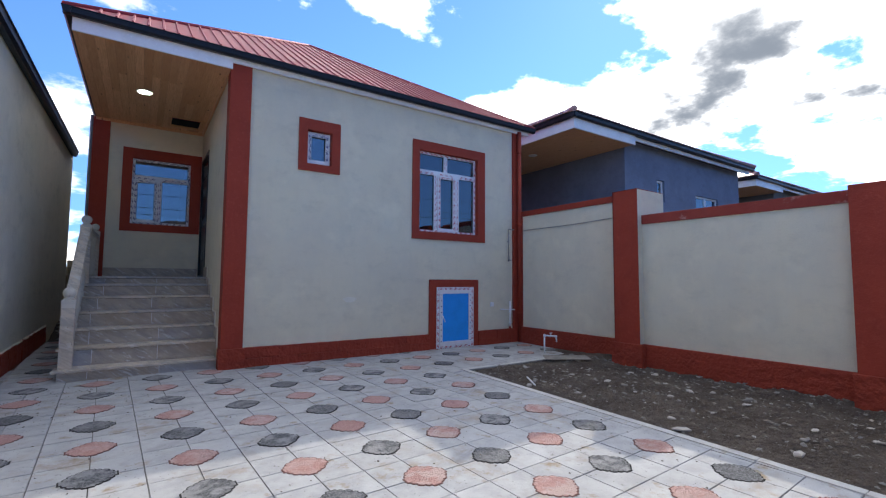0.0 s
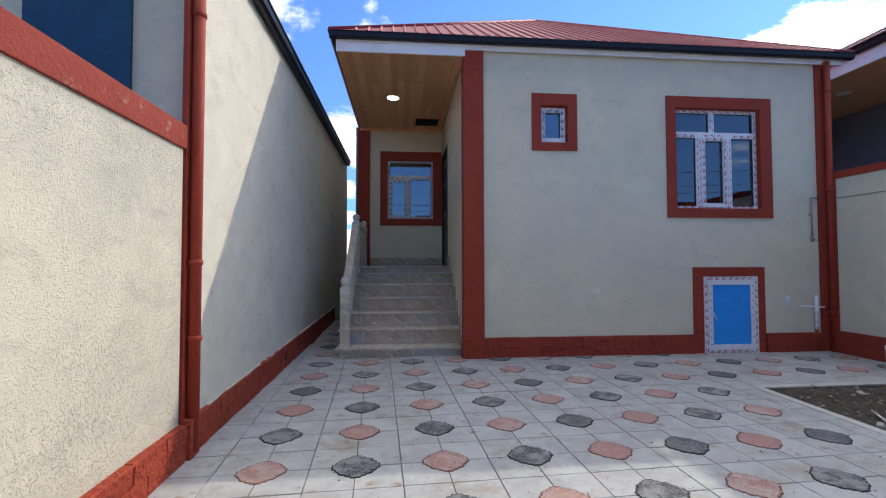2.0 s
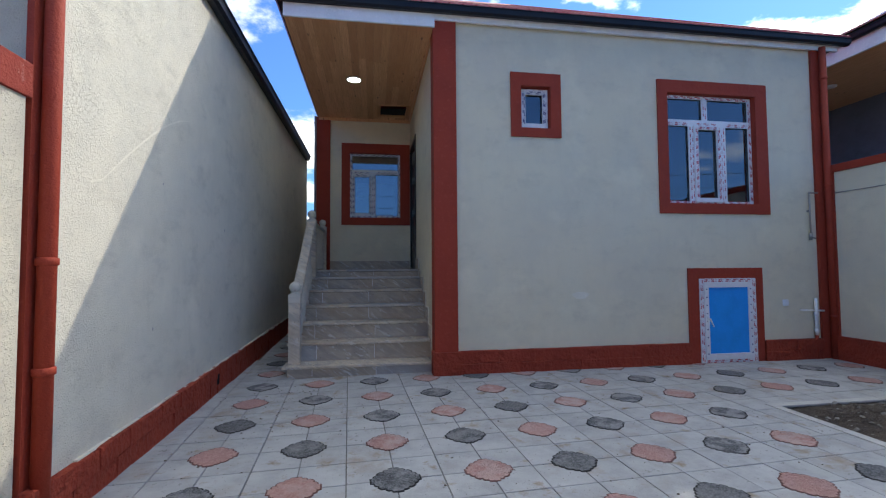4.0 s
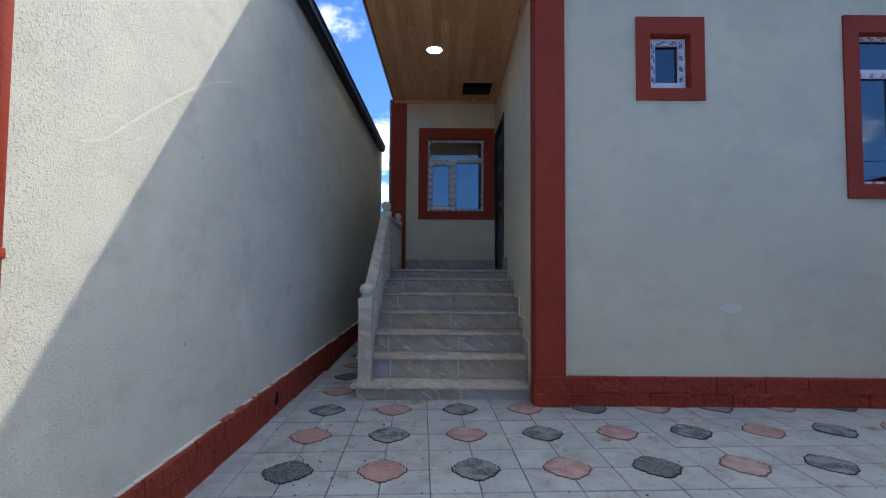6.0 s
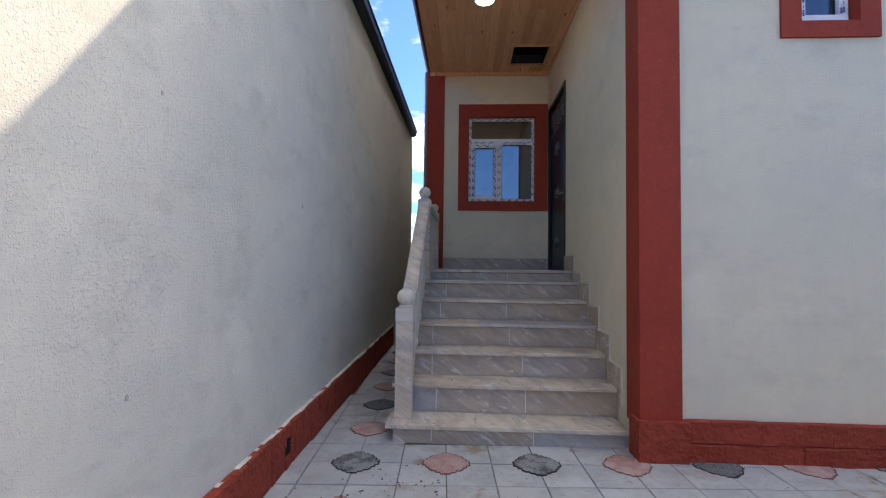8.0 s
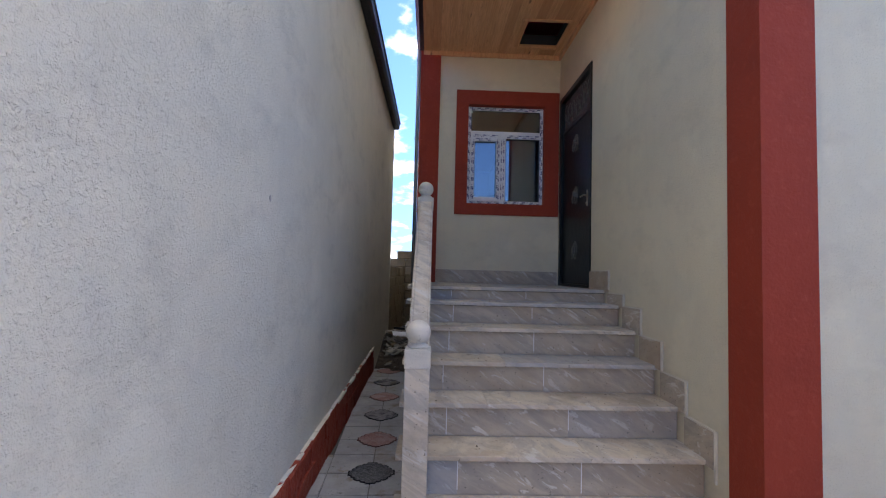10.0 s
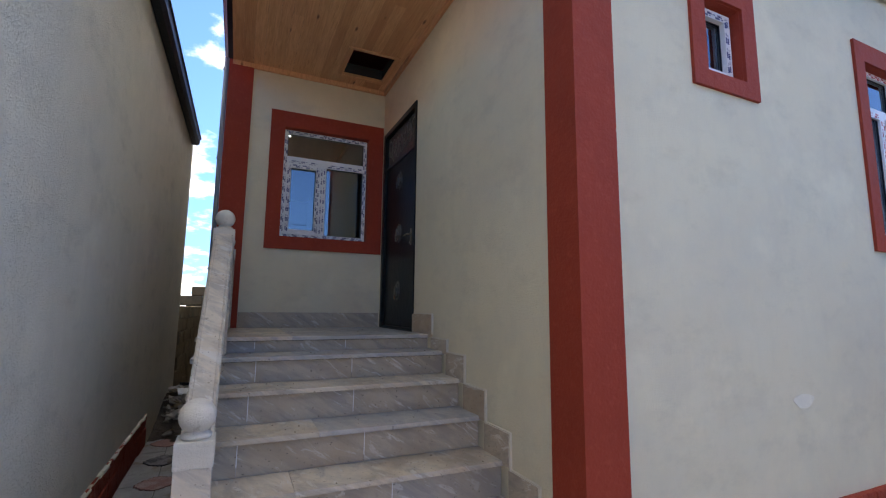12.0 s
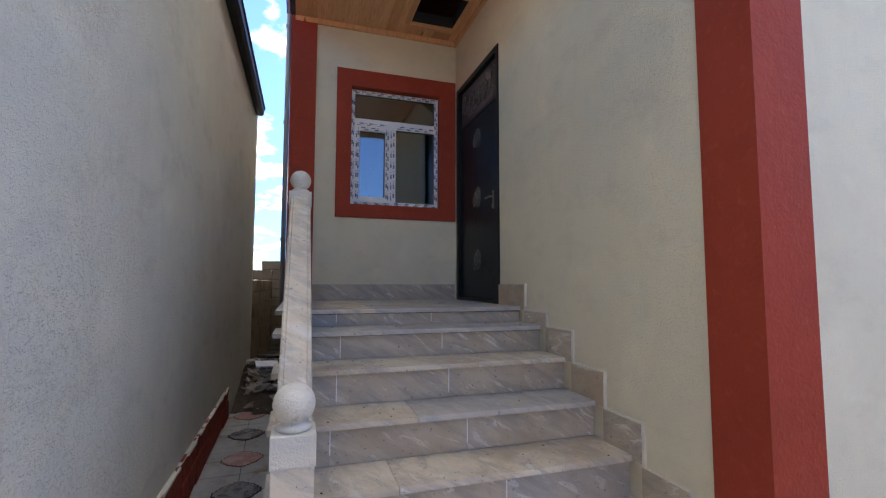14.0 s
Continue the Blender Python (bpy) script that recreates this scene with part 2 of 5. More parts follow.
def marble(name, warm, cool):
    n = Nodes(name, rough=0.5, spec=0.4).shifted()
    veins = n.noise(2.6, 9, 0.66, (1.0, 1.4, 5.0), 0.43, 0.60, 0.9, 0.55)
    c = n.mix(warm, cool, veins, 0.9)
    c = n.mix(c, (0.62, 0.59, 0.54), n.noise(4.0, 8, 0.65, (1.2, 1, 5.5), 0.57, 0.63, 0.9, 0.6), 0.85)
    c = n.mix(c, (0.38, 0.29, 0.20), n.noise(2.1, 5, 0.6, lo=0.48, hi=0.68), 0.7)
    c = n.mix(c, (0.16, 0.145, 0.13), n.noise(30, 4, 0.65, lo=0.64, hi=0.72), 0.55)
    c = n.mix(c, (0.10, 0.085, 0.065), n.noise(52, 2, 0.5, lo=0.69, hi=0.72), 0.7)
    # now and then a cooler, bluer slab
    cool_slab = n.nt.nodes.new("ShaderNodeMapRange")
    cool_slab.inputs["From Min"].default_value, cool_slab.inputs["From Max"].default_value = 0.70, 0.95
    n.nt.links.new(n.random, cool_slab.inputs["Value"])
    c = n.mix(c, (0.30, 0.33, 0.37), cool_slab.outputs[0], 0.55)
    n.colour(c)
    n.roughness(n.noise(9, 4, 0.6), 0.38, 0.72)
    n.bump(n.noise(60, 3, 0.6), 0.0006)
    return n.mat


def pale_stone():
    n = Nodes("pale_cut_stone", rough=0.75, spec=0.3).shifted()
    c = n.mix((0.62, 0.575, 0.49), (0.50, 0.47, 0.42), n.noise(5, 6, 0.6, (1, 1, 2), 0.4, 0.7, 1.0), 0.8)
    c = n.mix(c, (0.30, 0.26, 0.20), n.noise(24, 4, 0.6, lo=0.62, hi=0.75), 0.6)
    n.colour(c)
    n.bump(n.noise(90, 4, 0.65), 0.0018)
    return n.mat


def wood_boards():
    n = Nodes("knotty_pine", rough=0.5, spec=0.4)
    isl = n.nt.nodes.new("ShaderNodeNewGeometry").outputs["Random Per Island"]
    add = n.nt.nodes.new("ShaderNodeVectorMath")
    add.operation = "MULTIPLY_ADD"
    comb = n.nt.nodes.new("ShaderNodeCombineXYZ")
    for i in range(3):
        n.nt.links.new(isl, comb.inputs[i])
    n.nt.links.new(comb.outputs[0], add.inputs[0])
    add.inputs[1].default_value = (9.0, 31.0, 5.0)
    n.nt.links.new(n.co, add.inputs[2])
    n.co = add.outputs[0]
    grain = n.noise(11, 6, 0.6, (6.0, 0.35, 1), 0.3, 0.7, 0.6)
    c = n.mix((0.80, 0.48, 0.265), (0.55, 0.285, 0.14), grain, 0.85)
    c = n.mix(c, (0.34, 0.145, 0.055), n.noise(26, 5, 0.65, (5.0, 0.16, 1), 0.56, 0.72, 0.4), 0.75)
    tone = n.nt.nodes.new("ShaderNodeMapRange")
    n.nt.links.new(isl, tone.inputs["Value"])
    c = n.mix(c, (0.40, 0.18, 0.075), tone.outputs[0], 0.62)
    knots = n.cells(2.6, stretch=(3.0, 1.0, 1.0), lo=0.13, hi=0.05)
    c = n.mix(c, (0.115, 0.045, 0.018), knots, 0.85)
    n.colour(c)
    n.bump(grain, 0.0006)
    return n.mat


def paving(name, colour, dark, warm, mud=0.3):
    n = Nodes(name, rough=0.8, spec=0.3).shifted()
    c = n.mix(colour, dark, n.noise(6.0, 7, 0.7, lo=0.42, hi=0.72), 0.85)
    c = n.mix(c, warm, n.noise(3.0, 5, 0.6, lo=0.55, hi=0.75), 0.55)
    c = n.mix(c, tuple(v * 1.14 for v in colour), n.noise(2.0, 3, 0.6, lo=0.52, hi=0.62), 0.6)
    c = n.mix(c, (0.07, 0.06, 0.05), n.noise(55, 2, 0.5, lo=0.70, hi=0.74), 0.8)
    own, n.co = n.co, n.nt.nodes.new("ShaderNodeNewGeometry").outputs["Position"]
    c = n.mix(c, (0.27, 0.21, 0.145), n.noise(1.7, 8, 0.72, lo=0.56, hi=0.68), 0.8)
    c = n.mix(c, (0.30, 0.30, 0.295), n.noise(0.8, 6, 0.7, lo=0.48, hi=0.66), 0.45)
    c = n.mix(c, (0.23, 0.17, 0.095), n.noise(4.6, 7, 0.68, lo=0.59, hi=0.69), mud)
    c = n.mix(c, (0.10, 0.09, 0.08), n.noise(13, 7, 0.7, lo=0.64, hi=0.70), mud)
    n.co = own
    n.colour(c)
    n.roughness(n.noise(7, 4, 0.6), 0.6, 0.95)
    n.bump(n.noise(110, 3, 0.6), 0.0012)
    n.bump(n.noise(9, 3, 0.55), 0.0025)
    return n.mat


def ornate(name, colour, dark, pale, worn):
    """Cast inlay: fine carved relief, rubbed pale in places, differing from piece to piece."""
    n = Nodes(name, rough=0.8, spec=0.3).shifted()
    carve = n.noise(34, 4, 0.6, lo=0.45, hi=0.55, distort=2.5)
    c = n.mix(colour, dark, carve, 0.85)
    patch = n.noise(9.0, 5, 0.6, lo=0.44, hi=0.56)
    tone = n.nt.nodes.new("ShaderNodeMapRange")
    tone.inputs["From Min"].default_value, tone.inputs["From Max"].default_value = 0.0, 0.6
    tone.inputs["To Max"].default_value = worn
    n.nt.links.new(n.random, tone.inputs["Value"])
    rub = n.nt.nodes.new("ShaderNodeMath")
    rub.operation = "MULTIPLY"
    n.nt.links.new(patch, rub.inputs[0])
    n.nt.links.new(tone.outputs[0], rub.inputs[1])
    c = n.mix(c, pale, rub.outputs[0])
    c = n.mix(c, (0.10, 0.085, 0.07), n.noise(30, 4, 0.6, lo=0.66, hi=0.74), 0.7)
    n.colour(c)
    n.bump(carve, 0.0035)
    n.bump(n.noise(120, 3, 0.6), 0.001)
    return n.mat


def soil():
    n = Nodes("dark_earth", rough=0.95, spec=0.15)
    c = n.mix((0.105, 0.084, 0.068), (0.17, 0.138, 0.112), n.noise(2.2, 6, 0.65, lo=0.4, hi=0.7), 0.9)
    c = n.mix(c, (0.19, 0.17, 0.15), n.noise(28, 5, 0.65, lo=0.58, hi=0.72), 0.75)
    n.colour(n.mix(c, (0.26, 0.235, 0.205), n.noise(75, 3, 0.6, lo=0.64, hi=0.70), 0.8))
    n.bump(n.noise(45, 5, 0.7), 0.02)
    n.bump(n.noise(12, 4, 0.6), 0.03)
    return n.mat


def block_stone():
    n = Nodes("limestone_block", rough=0.95, spec=0.2).shifted()
    c = n.mix((0.33, 0.265, 0.175), (0.215, 0.17, 0.115), n.noise(5, 5, 0.65), 0.9)
    n.colour(n.mix(c, (0.40, 0.315, 0.205), n.noise(30, 4, 0.6, lo=0.5, hi=0.8), 0.6))
    n.bump(n.noise(50, 5, 0.7), 0.006)
    return n.mat


def glass():
    m = bpy.data.materials.new("window_glass")
    m.use_nodes = True
    nt = m.node_tree
    nt.nodes.clear()
    out = nt.nodes.new("ShaderNodeOutputMaterial")
    clear = nt.nodes.new("ShaderNodeBsdfTransparent")
    clear.inputs[0].default_value = (0.62, 0.68, 0.70, 1)
    gloss = nt.nodes.new("ShaderNodeBsdfGlossy")
    gloss.inputs["Roughness"].default_value = 0.0
    gloss.inputs["Color"].default_value = (0.80, 0.88, 0.96, 1)
    fr = nt.nodes.new("ShaderNodeFresnel")
    fr.inputs["IOR"].default_value = 2.25
    mx = nt.nodes.new("ShaderNodeMixShader")
    nt.links.new(fr.outputs[0], mx.inputs[0])
    nt.links.new(clear.outputs[0], mx.inputs[1])
    nt.links.new(gloss.outputs[0], mx.inputs[2])
    nt.links.new(mx.outputs[0], out.inputs[0])
    return m


def lamp_glow():
    n = Nodes("lamp_diffuser", rough=0.4)
    n.colour((0.85, 0.9, 0.88))
    n.bsdf.inputs["Emission Color"].default_value = (0.80, 1.0, 0.90, 1)
    n.bsdf.inputs["Emission Strength"].default_value = 6.0
    return n.mat


ROOF = roof_metal()
DARK_ROOF = paint("dark_roof_sheet", (0.05, 0.032, 0.030), 0.6)
# rose sheet made paler, with the sun's glare put into its colour
PALE_ROOF = paint("glare_rose_roof_sheet", (0.40, 0.24, 0.23), 0.42, 20.0, 0.0006, 0.5)
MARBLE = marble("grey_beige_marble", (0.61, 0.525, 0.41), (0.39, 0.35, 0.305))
# riser marble is darkened, as upright faces catch less light than treads
RISER = marble("shaded_riser_marble", (0.46, 0.388, 0.305), (0.325, 0.285, 0.242))
STONE, WOOD = pale_stone(), wood_boards()
TILE = paving("pale_concrete_tile", (0.37, 0.375, 0.375), (0.245, 0.25, 0.255), (0.38, 0.34, 0.28), 0.85)
KERB = paving("pale_concrete_kerb", (0.46, 0.455, 0.43), (0.34, 0.34, 0.33), (0.42, 0.38, 0.31))
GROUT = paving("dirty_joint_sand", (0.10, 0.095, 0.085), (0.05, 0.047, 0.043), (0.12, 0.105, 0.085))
INLAY_GREY = ornate("charcoal_inlay", (0.175, 0.18, 0.19), (0.05, 0.052, 0.056), (0.36, 0.36, 0.355), 0.6)
INLAY_PINK = ornate("rose_inlay", (0.45, 0.265, 0.235), (0.35, 0.19, 0.165), (0.48, 0.38, 0.345), 0.7)
GROOVE_ROSE = paint("rose_groove", (0.15, 0.075, 0.065), 0.9)
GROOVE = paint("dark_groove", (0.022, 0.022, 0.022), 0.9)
SOIL, BLOCK, GLASS, GLOW = soil(), block_stone(), glass(), lamp_glow()
SHARD = paint("pale_stone_shard", (0.40, 0.37, 0.33), 0.9, 80.0, 0.002)
PEBBLE = paving("pale_rubble", (0.22, 0.20, 0.175), (0.10, 0.09, 0.08), (0.17, 0.13, 0.10))


# ---- builders ----
def box(bm, x0, x1, y0, y1, z0, z1):
    vs = [bm.verts.new(p) for p in ((x0, y0, z0), (x1, y0, z0), (x1, y1, z0), (x0, y1, z0), (x0, y0, z1), (x1, y0, z1), (x1, y1, z1), (x0, y1, z1))]
    for f in ((0, 3, 2, 1), (4, 5, 6, 7), (0, 1, 5, 4), (1, 2, 6, 5), (2, 3, 7, 6), (3, 0, 4, 7)):
        bm.faces.new([vs[i] for i in f])
    return bm


def boxed(x0, x1, y0, y1, z0, z1, bevel=0.0):
    bm = box(bmesh.new(), x0, x1, y0, y1, z0, z1)
    if bevel:
        bmesh.ops.bevel(bm, geom=bm.edges[:], offset=bevel, segments=2, affect="EDGES", profile=0.7)
    return bm


def rod(bm, a, b, r, sides=12):
    a, b = Vector(a), Vector(b)
    turn = (b - a).to_track_quat("Z", "Y").to_matrix()
    rings = []
    for p in (a, b):
        rings.append([bm.verts.new(p + turn @ Vector((r * math.cos(2 * math.pi * i / sides), r * math.sin(2 * math.pi * i / sides), 0))) for i in range(sides)])
    for i in range(sides):
        j = (i + 1) % sides
        f = bm.faces.new((rings[0][i], rings[0][j], rings[1][j], rings[1][i]))
        f.smooth = True
    bm.faces.new(rings[0][::-1])
    bm.faces.new(rings[1])
    return bm


def lathe(bm, x, y, profile, sides=20):
    rings = [[bm.verts.new((x + r * math.cos(2 * math.pi * i / sides), y + r * math.sin(2 * math.pi * i / sides), z)) for i in range(sides)] for r, z in profile]
    for lo, hi in zip(rings, rings[1:]):
        for i in range(sides):
            j = (i + 1) % sides
            bm.faces.new((lo[i], lo[j], hi[j], hi[i])).smooth = True
    bm.faces.new(rings[0][::-1])
    bm.faces.new(rings[-1])
    return bm


def prism(bm, poly, depth, axis):
    """A flat outline, pushed along the vector axis by depth."""
    lo = [bm.verts.new(p) for p in poly]
    hi = [bm.verts.new(Vector(p) + Vector(axis) * depth) for p in poly]
    bm.faces.new(lo[::-1])
    bm.faces.new(hi)
    for i in range(len(poly)):
        j = (i + 1) % len(poly)
        bm.faces.new((lo[i], lo[j], hi[j], hi[i]))
    return bm


def to_mesh(name, bm, material):
    me = bpy.data.meshes.new(name)
    bmesh.ops.recalc_face_normals(bm, faces=bm.faces[:])
    bm.to_mesh(me)
    bm.free()
    me.materials.append(material)
    return me


def part(name, bm, material, parent, label=""):
    ob = new(name, to_mesh(name, bm, material))
    ob.parent = parent
    if label:
        tagged(ob, label)
    return ob


def thing(name, label, category, group="", kind=""):
    return tagged(new(name), label, category, group, kind)


def solid(name, bm, material, label, category, kind="structure"):
    return tagged(new(name, to_mesh(name, bm, material)), label, category, "", kind)


def pierced(axis, a0, a1, z0, z1, n0, n1, holes):
    """A wall along axis 'x' or 'y' from a0 to a1, n0 to n1 thick, with holes (a, a, z, z) right through it."""
    bm = bmesh.new()
    us = sorted({a0, a1, *(h[0] for h in holes), *(h[1] for h in holes)})
    zs = sorted({z0, z1, *(h[2] for h in holes), *(h[3] for h in holes)})
    filled = {}
    for i, (u, v) in enumerate(zip(us, us[1:])):
        for k, (b, t) in enumerate(zip(zs, zs[1:])):
            mid_u, mid_z = (u + v) / 2, (b + t) / 2
            filled[i, k] = not any(h[0] < mid_u < h[1] and h[2] < mid_z < h[3] for h in holes)
    pts = {}

    def at(u, n, z):
        key = (round(u, 4), round(n, 4), round(z, 4))
        if key not in pts:
            pts[key] = bm.verts.new((u, n, z) if axis == "x" else (n, u, z))
        return pts[key]

    for (i, k), on in filled.items():
        if not on:
            continue
        u, v, b, t = us[i], us[i + 1], zs[k], zs[k + 1]
        bm.faces.new((at(u, n0, b), at(v, n0, b), at(v, n0, t), at(u, n0, t)))
        bm.faces.new((at(u, n1, b), at(u, n1, t), at(v, n1, t), at(v, n1, b)))
        for (di, dk), quad in (((-1, 0), ((u, b), (u, t))), ((1, 0), ((v, b), (v, t))), ((0, -1), ((u, b), (v, b))), ((0, 1), ((u, t), (v, t)))):
            if not filled.get((i + di, k + dk), False):
                (p, q), (r, s) = quad
                bm.faces.new((at(p, n0, q), at(r, n0, s), at(r, n1, s), at(p, n1, q)))
    return bm


def slope(y):
    """The yard rises a little towards the house."""
    return 0.012 * (y - 3.0)


# ---- ground ----
ground_bm = bmesh.new()
bmesh.ops.create_grid(ground_bm, x_segments=8, y_segments=8, size=400, matrix=Matrix.Translation((0, 0, -0.16)))
solid("ground", ground_bm, SOIL, "bare dark earth reaching to the horizon", "ground")

GRID = pose(0.318, 5.458, slope(5.458), 0.69, 0, 2.9)
PITCH_X, PITCH_Y = 0.2970, 0.2965
KERB_X, KERB_Y = 3.83, 5.08

yard_bm = bmesh.new()
for x0, x1, y0, y1 in ((-1.4, KERB_X, -3.0, 15.4), (KERB_X, 6.5, KERB_Y, 6.8)):
    vs = [yard_bm.verts.new((x, y, slope(y) - 0.012)) for x, y in ((x0, y0), (x1, y0), (x1, y1), (x0, y1))]
    lo = [yard_bm.verts.new((x, y, -0.2)) for x, y in ((x0, y0), (x1, y0), (x1, y1), (x0, y1))]
    yard_bm.faces.new(vs)
    for i in range(4):
        yard_bm.faces.new((vs[i], lo[i], lo[(i + 1) % 4], vs[(i + 1) % 4]))
pavement = solid("pavement", yard_bm, GROUT, "yard paving of pale concrete tiles with charcoal and rose inlays", "pavement")


def soil_height(x, y):
    edge = min(1.0, max(0.0, (x - KERB_X) / 0.5), max(0.0, (KERB_Y + 0.25 - y) / 0.4))
    lump = 0.05 * noise.noise((x * 1.1, y * 1.1, 3.0)) + 0.028 * noise.noise((x * 4.1, y * 4.1, 9.0)) + 0.024 * noise.noise((x * 11.0, y * 11.0, 5.0)) + 0.014 * noise.noise((x * 27.0, y * 27.0, 1.0))
    return -0.035 + edge * (0.05 + lump) + 0.05 * max(0.0, (x - 5.0))


soil_bm = bmesh.new()
SX, SY = 150, 380
rows = [[soil_bm.verts.new((x, y, soil_height(x, y))) for x in np.linspace(KERB_X - 0.01, 6.62, SX)] for y in np.linspace(-3.0, 5.75, SY)]
for r, s in zip(rows, rows[1:]):
    for i in range(SX - 1):
        soil_bm.faces.new((r[i], r[i + 1], s[i + 1], s[i])).smooth = True
solid("soil_bed", soil_bm, SOIL, "unplanted bed of dark stony earth beside the paving", "soil")

# ---- the house ----
FRONT = 6.80
SOFFIT = 4.245
PORCH_X, PORCH_Y = 0.980, 10.258
SMALL = (2.085, 2.475, 3.065, 3.60)
BIG = (4.10, 5.42, 2.145, 3.625)
CELLAR = (4.475, 5.318, 0.02, 1.15)
PORCH_W = (-0.195, 0.787, 2.305, 3.572)
DOOR = (9.10, 10.20, 1.302, 3.638)

solid("wall_front", pierced("x", PORCH_X, 6.50, -0.2, 4.45, FRONT, FRONT + 0.25, [SMALL, BIG, CELLAR]), CREAM, "cream stuccoed front wall with window openings", "wall")
solid("wall_porch_side", pierced("y", FRONT + 0.25, 17.2, -0.2, 4.45, PORCH_X, PORCH_X + 0.25, [DOOR]), CREAM, "cream stuccoed side wall of the porch", "wall")
solid("wall_porch_back", pierced("x", -0.78, PORCH_X, -0.2, 4.45, PORCH_Y, PORCH_Y + 0.25, [PORCH_W]), CREAM, "cream stuccoed back wall of the porch", "wall")
solid("wall_east", boxed(6.25, 6.50, FRONT + 0.25, 17.2, -0.2, 4.45), BLOCK, "outer wall given a dark limestone colour", "wall")
# dark block colour is put on this wall to dim the passage's far end
solid("wall_west", boxed(-0.78, -0.53, PORCH_Y + 0.25, 17.2, -0.2, 4.45), BLOCK, "outer wall given a dark limestone colour", "wall")
solid("wall_north", boxed(-0.78, 6.50, 17.2, 17.45, -0.2, 4.45), CREAM, "cream stuccoed outer wall", "wall")
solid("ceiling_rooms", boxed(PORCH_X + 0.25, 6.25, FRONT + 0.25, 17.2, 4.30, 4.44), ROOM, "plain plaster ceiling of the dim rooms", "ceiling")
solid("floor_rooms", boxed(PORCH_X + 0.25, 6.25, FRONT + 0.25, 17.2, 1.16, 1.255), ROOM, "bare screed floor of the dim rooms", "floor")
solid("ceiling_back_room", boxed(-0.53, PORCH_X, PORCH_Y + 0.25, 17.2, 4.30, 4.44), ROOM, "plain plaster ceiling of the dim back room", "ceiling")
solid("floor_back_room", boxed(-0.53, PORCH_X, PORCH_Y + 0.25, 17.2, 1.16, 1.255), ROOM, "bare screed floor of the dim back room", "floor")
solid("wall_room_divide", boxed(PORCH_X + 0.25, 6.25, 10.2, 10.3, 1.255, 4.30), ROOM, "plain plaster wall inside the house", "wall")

# corner pilasters
bm = box(bmesh.new(), 0.970, 1.252, FRONT - 0.035, FRONT, 0.25, 4.36)
box(bm, 0.970, PORCH_X, FRONT, 7.017, 0.25, SOFFIT - 0.004)
solid("pilaster_porch", bm, RED, "brick-red painted pilaster at the porch corner", "pilaster")
bm = box(bmesh.new(), 0.945, 1.275, FRONT - 0.085, FRONT, -0.1, 0.315)
box(bm, 0.945, PORCH_X, FRONT, 6.90, -0.1, 0.315)
solid("pilaster_foot", bm, RED_ROUGH, "rough brick-red painted foot of the pilaster", "pilaster")
bm = box(bmesh.new(), 6.33, 6.545, FRONT - 0.035, FRONT, -0.1, 4.36)
box(bm, 6.50, 6.545, FRONT, 7.1, -0.1, 4.36)
solid("pilaster_east", bm, RED, "brick-red painted pilaster at the house corner", "pilaster")
bm = box(bmesh.new(), -0.815, -0.560, PORCH_Y - 0.025, PORCH_Y, 1.30, SOFFIT - 0.004)
box(bm, -0.815, -0.78, PORCH_Y, PORCH_Y + 0.27, -0.1, SOFFIT - 0.004)
solid("pilaster_back", bm, RED, "brick-red painted pilaster behind the porch", "pilaster")

# plinth of rough red blocks along the front
plinth = thing("baseboard_front", "rough brick-red painted plinth of the front wall", "plinth", kind="structure")


def rough_block(x0, x1, y0, y1, z0, z1, rng):
    bm = box(bmesh.new(), x0, x1, y0, y1, z0, z1)
    bmesh.ops.bevel(bm, geom=bm.edges[:], offset=0.007, segments=1, affect="EDGES")
    for v in bm.verts:
        v.co += Vector((0, rng.uniform(-0.006, 0.006), rng.uniform(-0.003, 0.003)))
    return bm


rng = random.Random(4)
for start, stop in ((1.275, 4.325), (5.435, 6.33)):
    for z0, z1 in ((0.03, 0.165), (0.165, 0.315)):
        x = start
        while x < stop - 0.02:
            w = min(rng.uniform(0.34, 0.48), stop - x)
            if stop - x - w < 0.12:
                w = stop - x
            part("block", rough_block(x, x + w, FRONT - 0.05 + rng.uniform(-0.006, 0.006), FRONT + 0.01, z0, z1, rng), RED_ROUGH, plinth)
            x += w
part("core", boxed(1.275, 4.325, FRONT - 0.035, FRONT, -0.1, 0.305), RED_ROUGH, plinth)
part("core", boxed(5.435, 6.33, FRONT - 0.035, FRONT, -0.1, 0.305), RED_ROUGH, plinth)


def surround(name, outer, hole, y, deep, sill=True):
    """A painted band round an opening, with its reveal."""
    x0, x1, z0, z1 = outer
    bm = pierced("x", x0, x1, z0, z1, y - 0.022, y + 0.002, [hole])
    a0, a1, b0, b1 = hole
    t = 0.004
    box(bm, a0 - 0.0, a0 + t, y, y + deep, b0, b1)
    box(bm, a1 - t, a1, y, y + deep, b0, b1)
    box(bm, a0, a1, y, y + deep, b1 - t, b1)
    if sill:
        box(bm, a0, a1, y, y + deep, b0, b0 + t)
    return solid(name, bm, RED, "brick-red painted band round an opening", "trim")


surround("trim_small_window", (1.950, 2.612, 2.950, 3.768), SMALL, FRONT, 0.13)
surround("trim_big_window", (3.957, 5.600, 2.008, 3.795), BIG, FRONT, 0.10)
surround("trim_cellar_door", (4.325, 5.435, 0.02, 1.286), (CELLAR[0], CELLAR[1], 0.02, 1.15), FRONT, 0.03, False)
surround("trim_porch_window", (-0.348, 0.968, 2.163, 3.756), PORCH_W, PORCH_Y, 0.08)


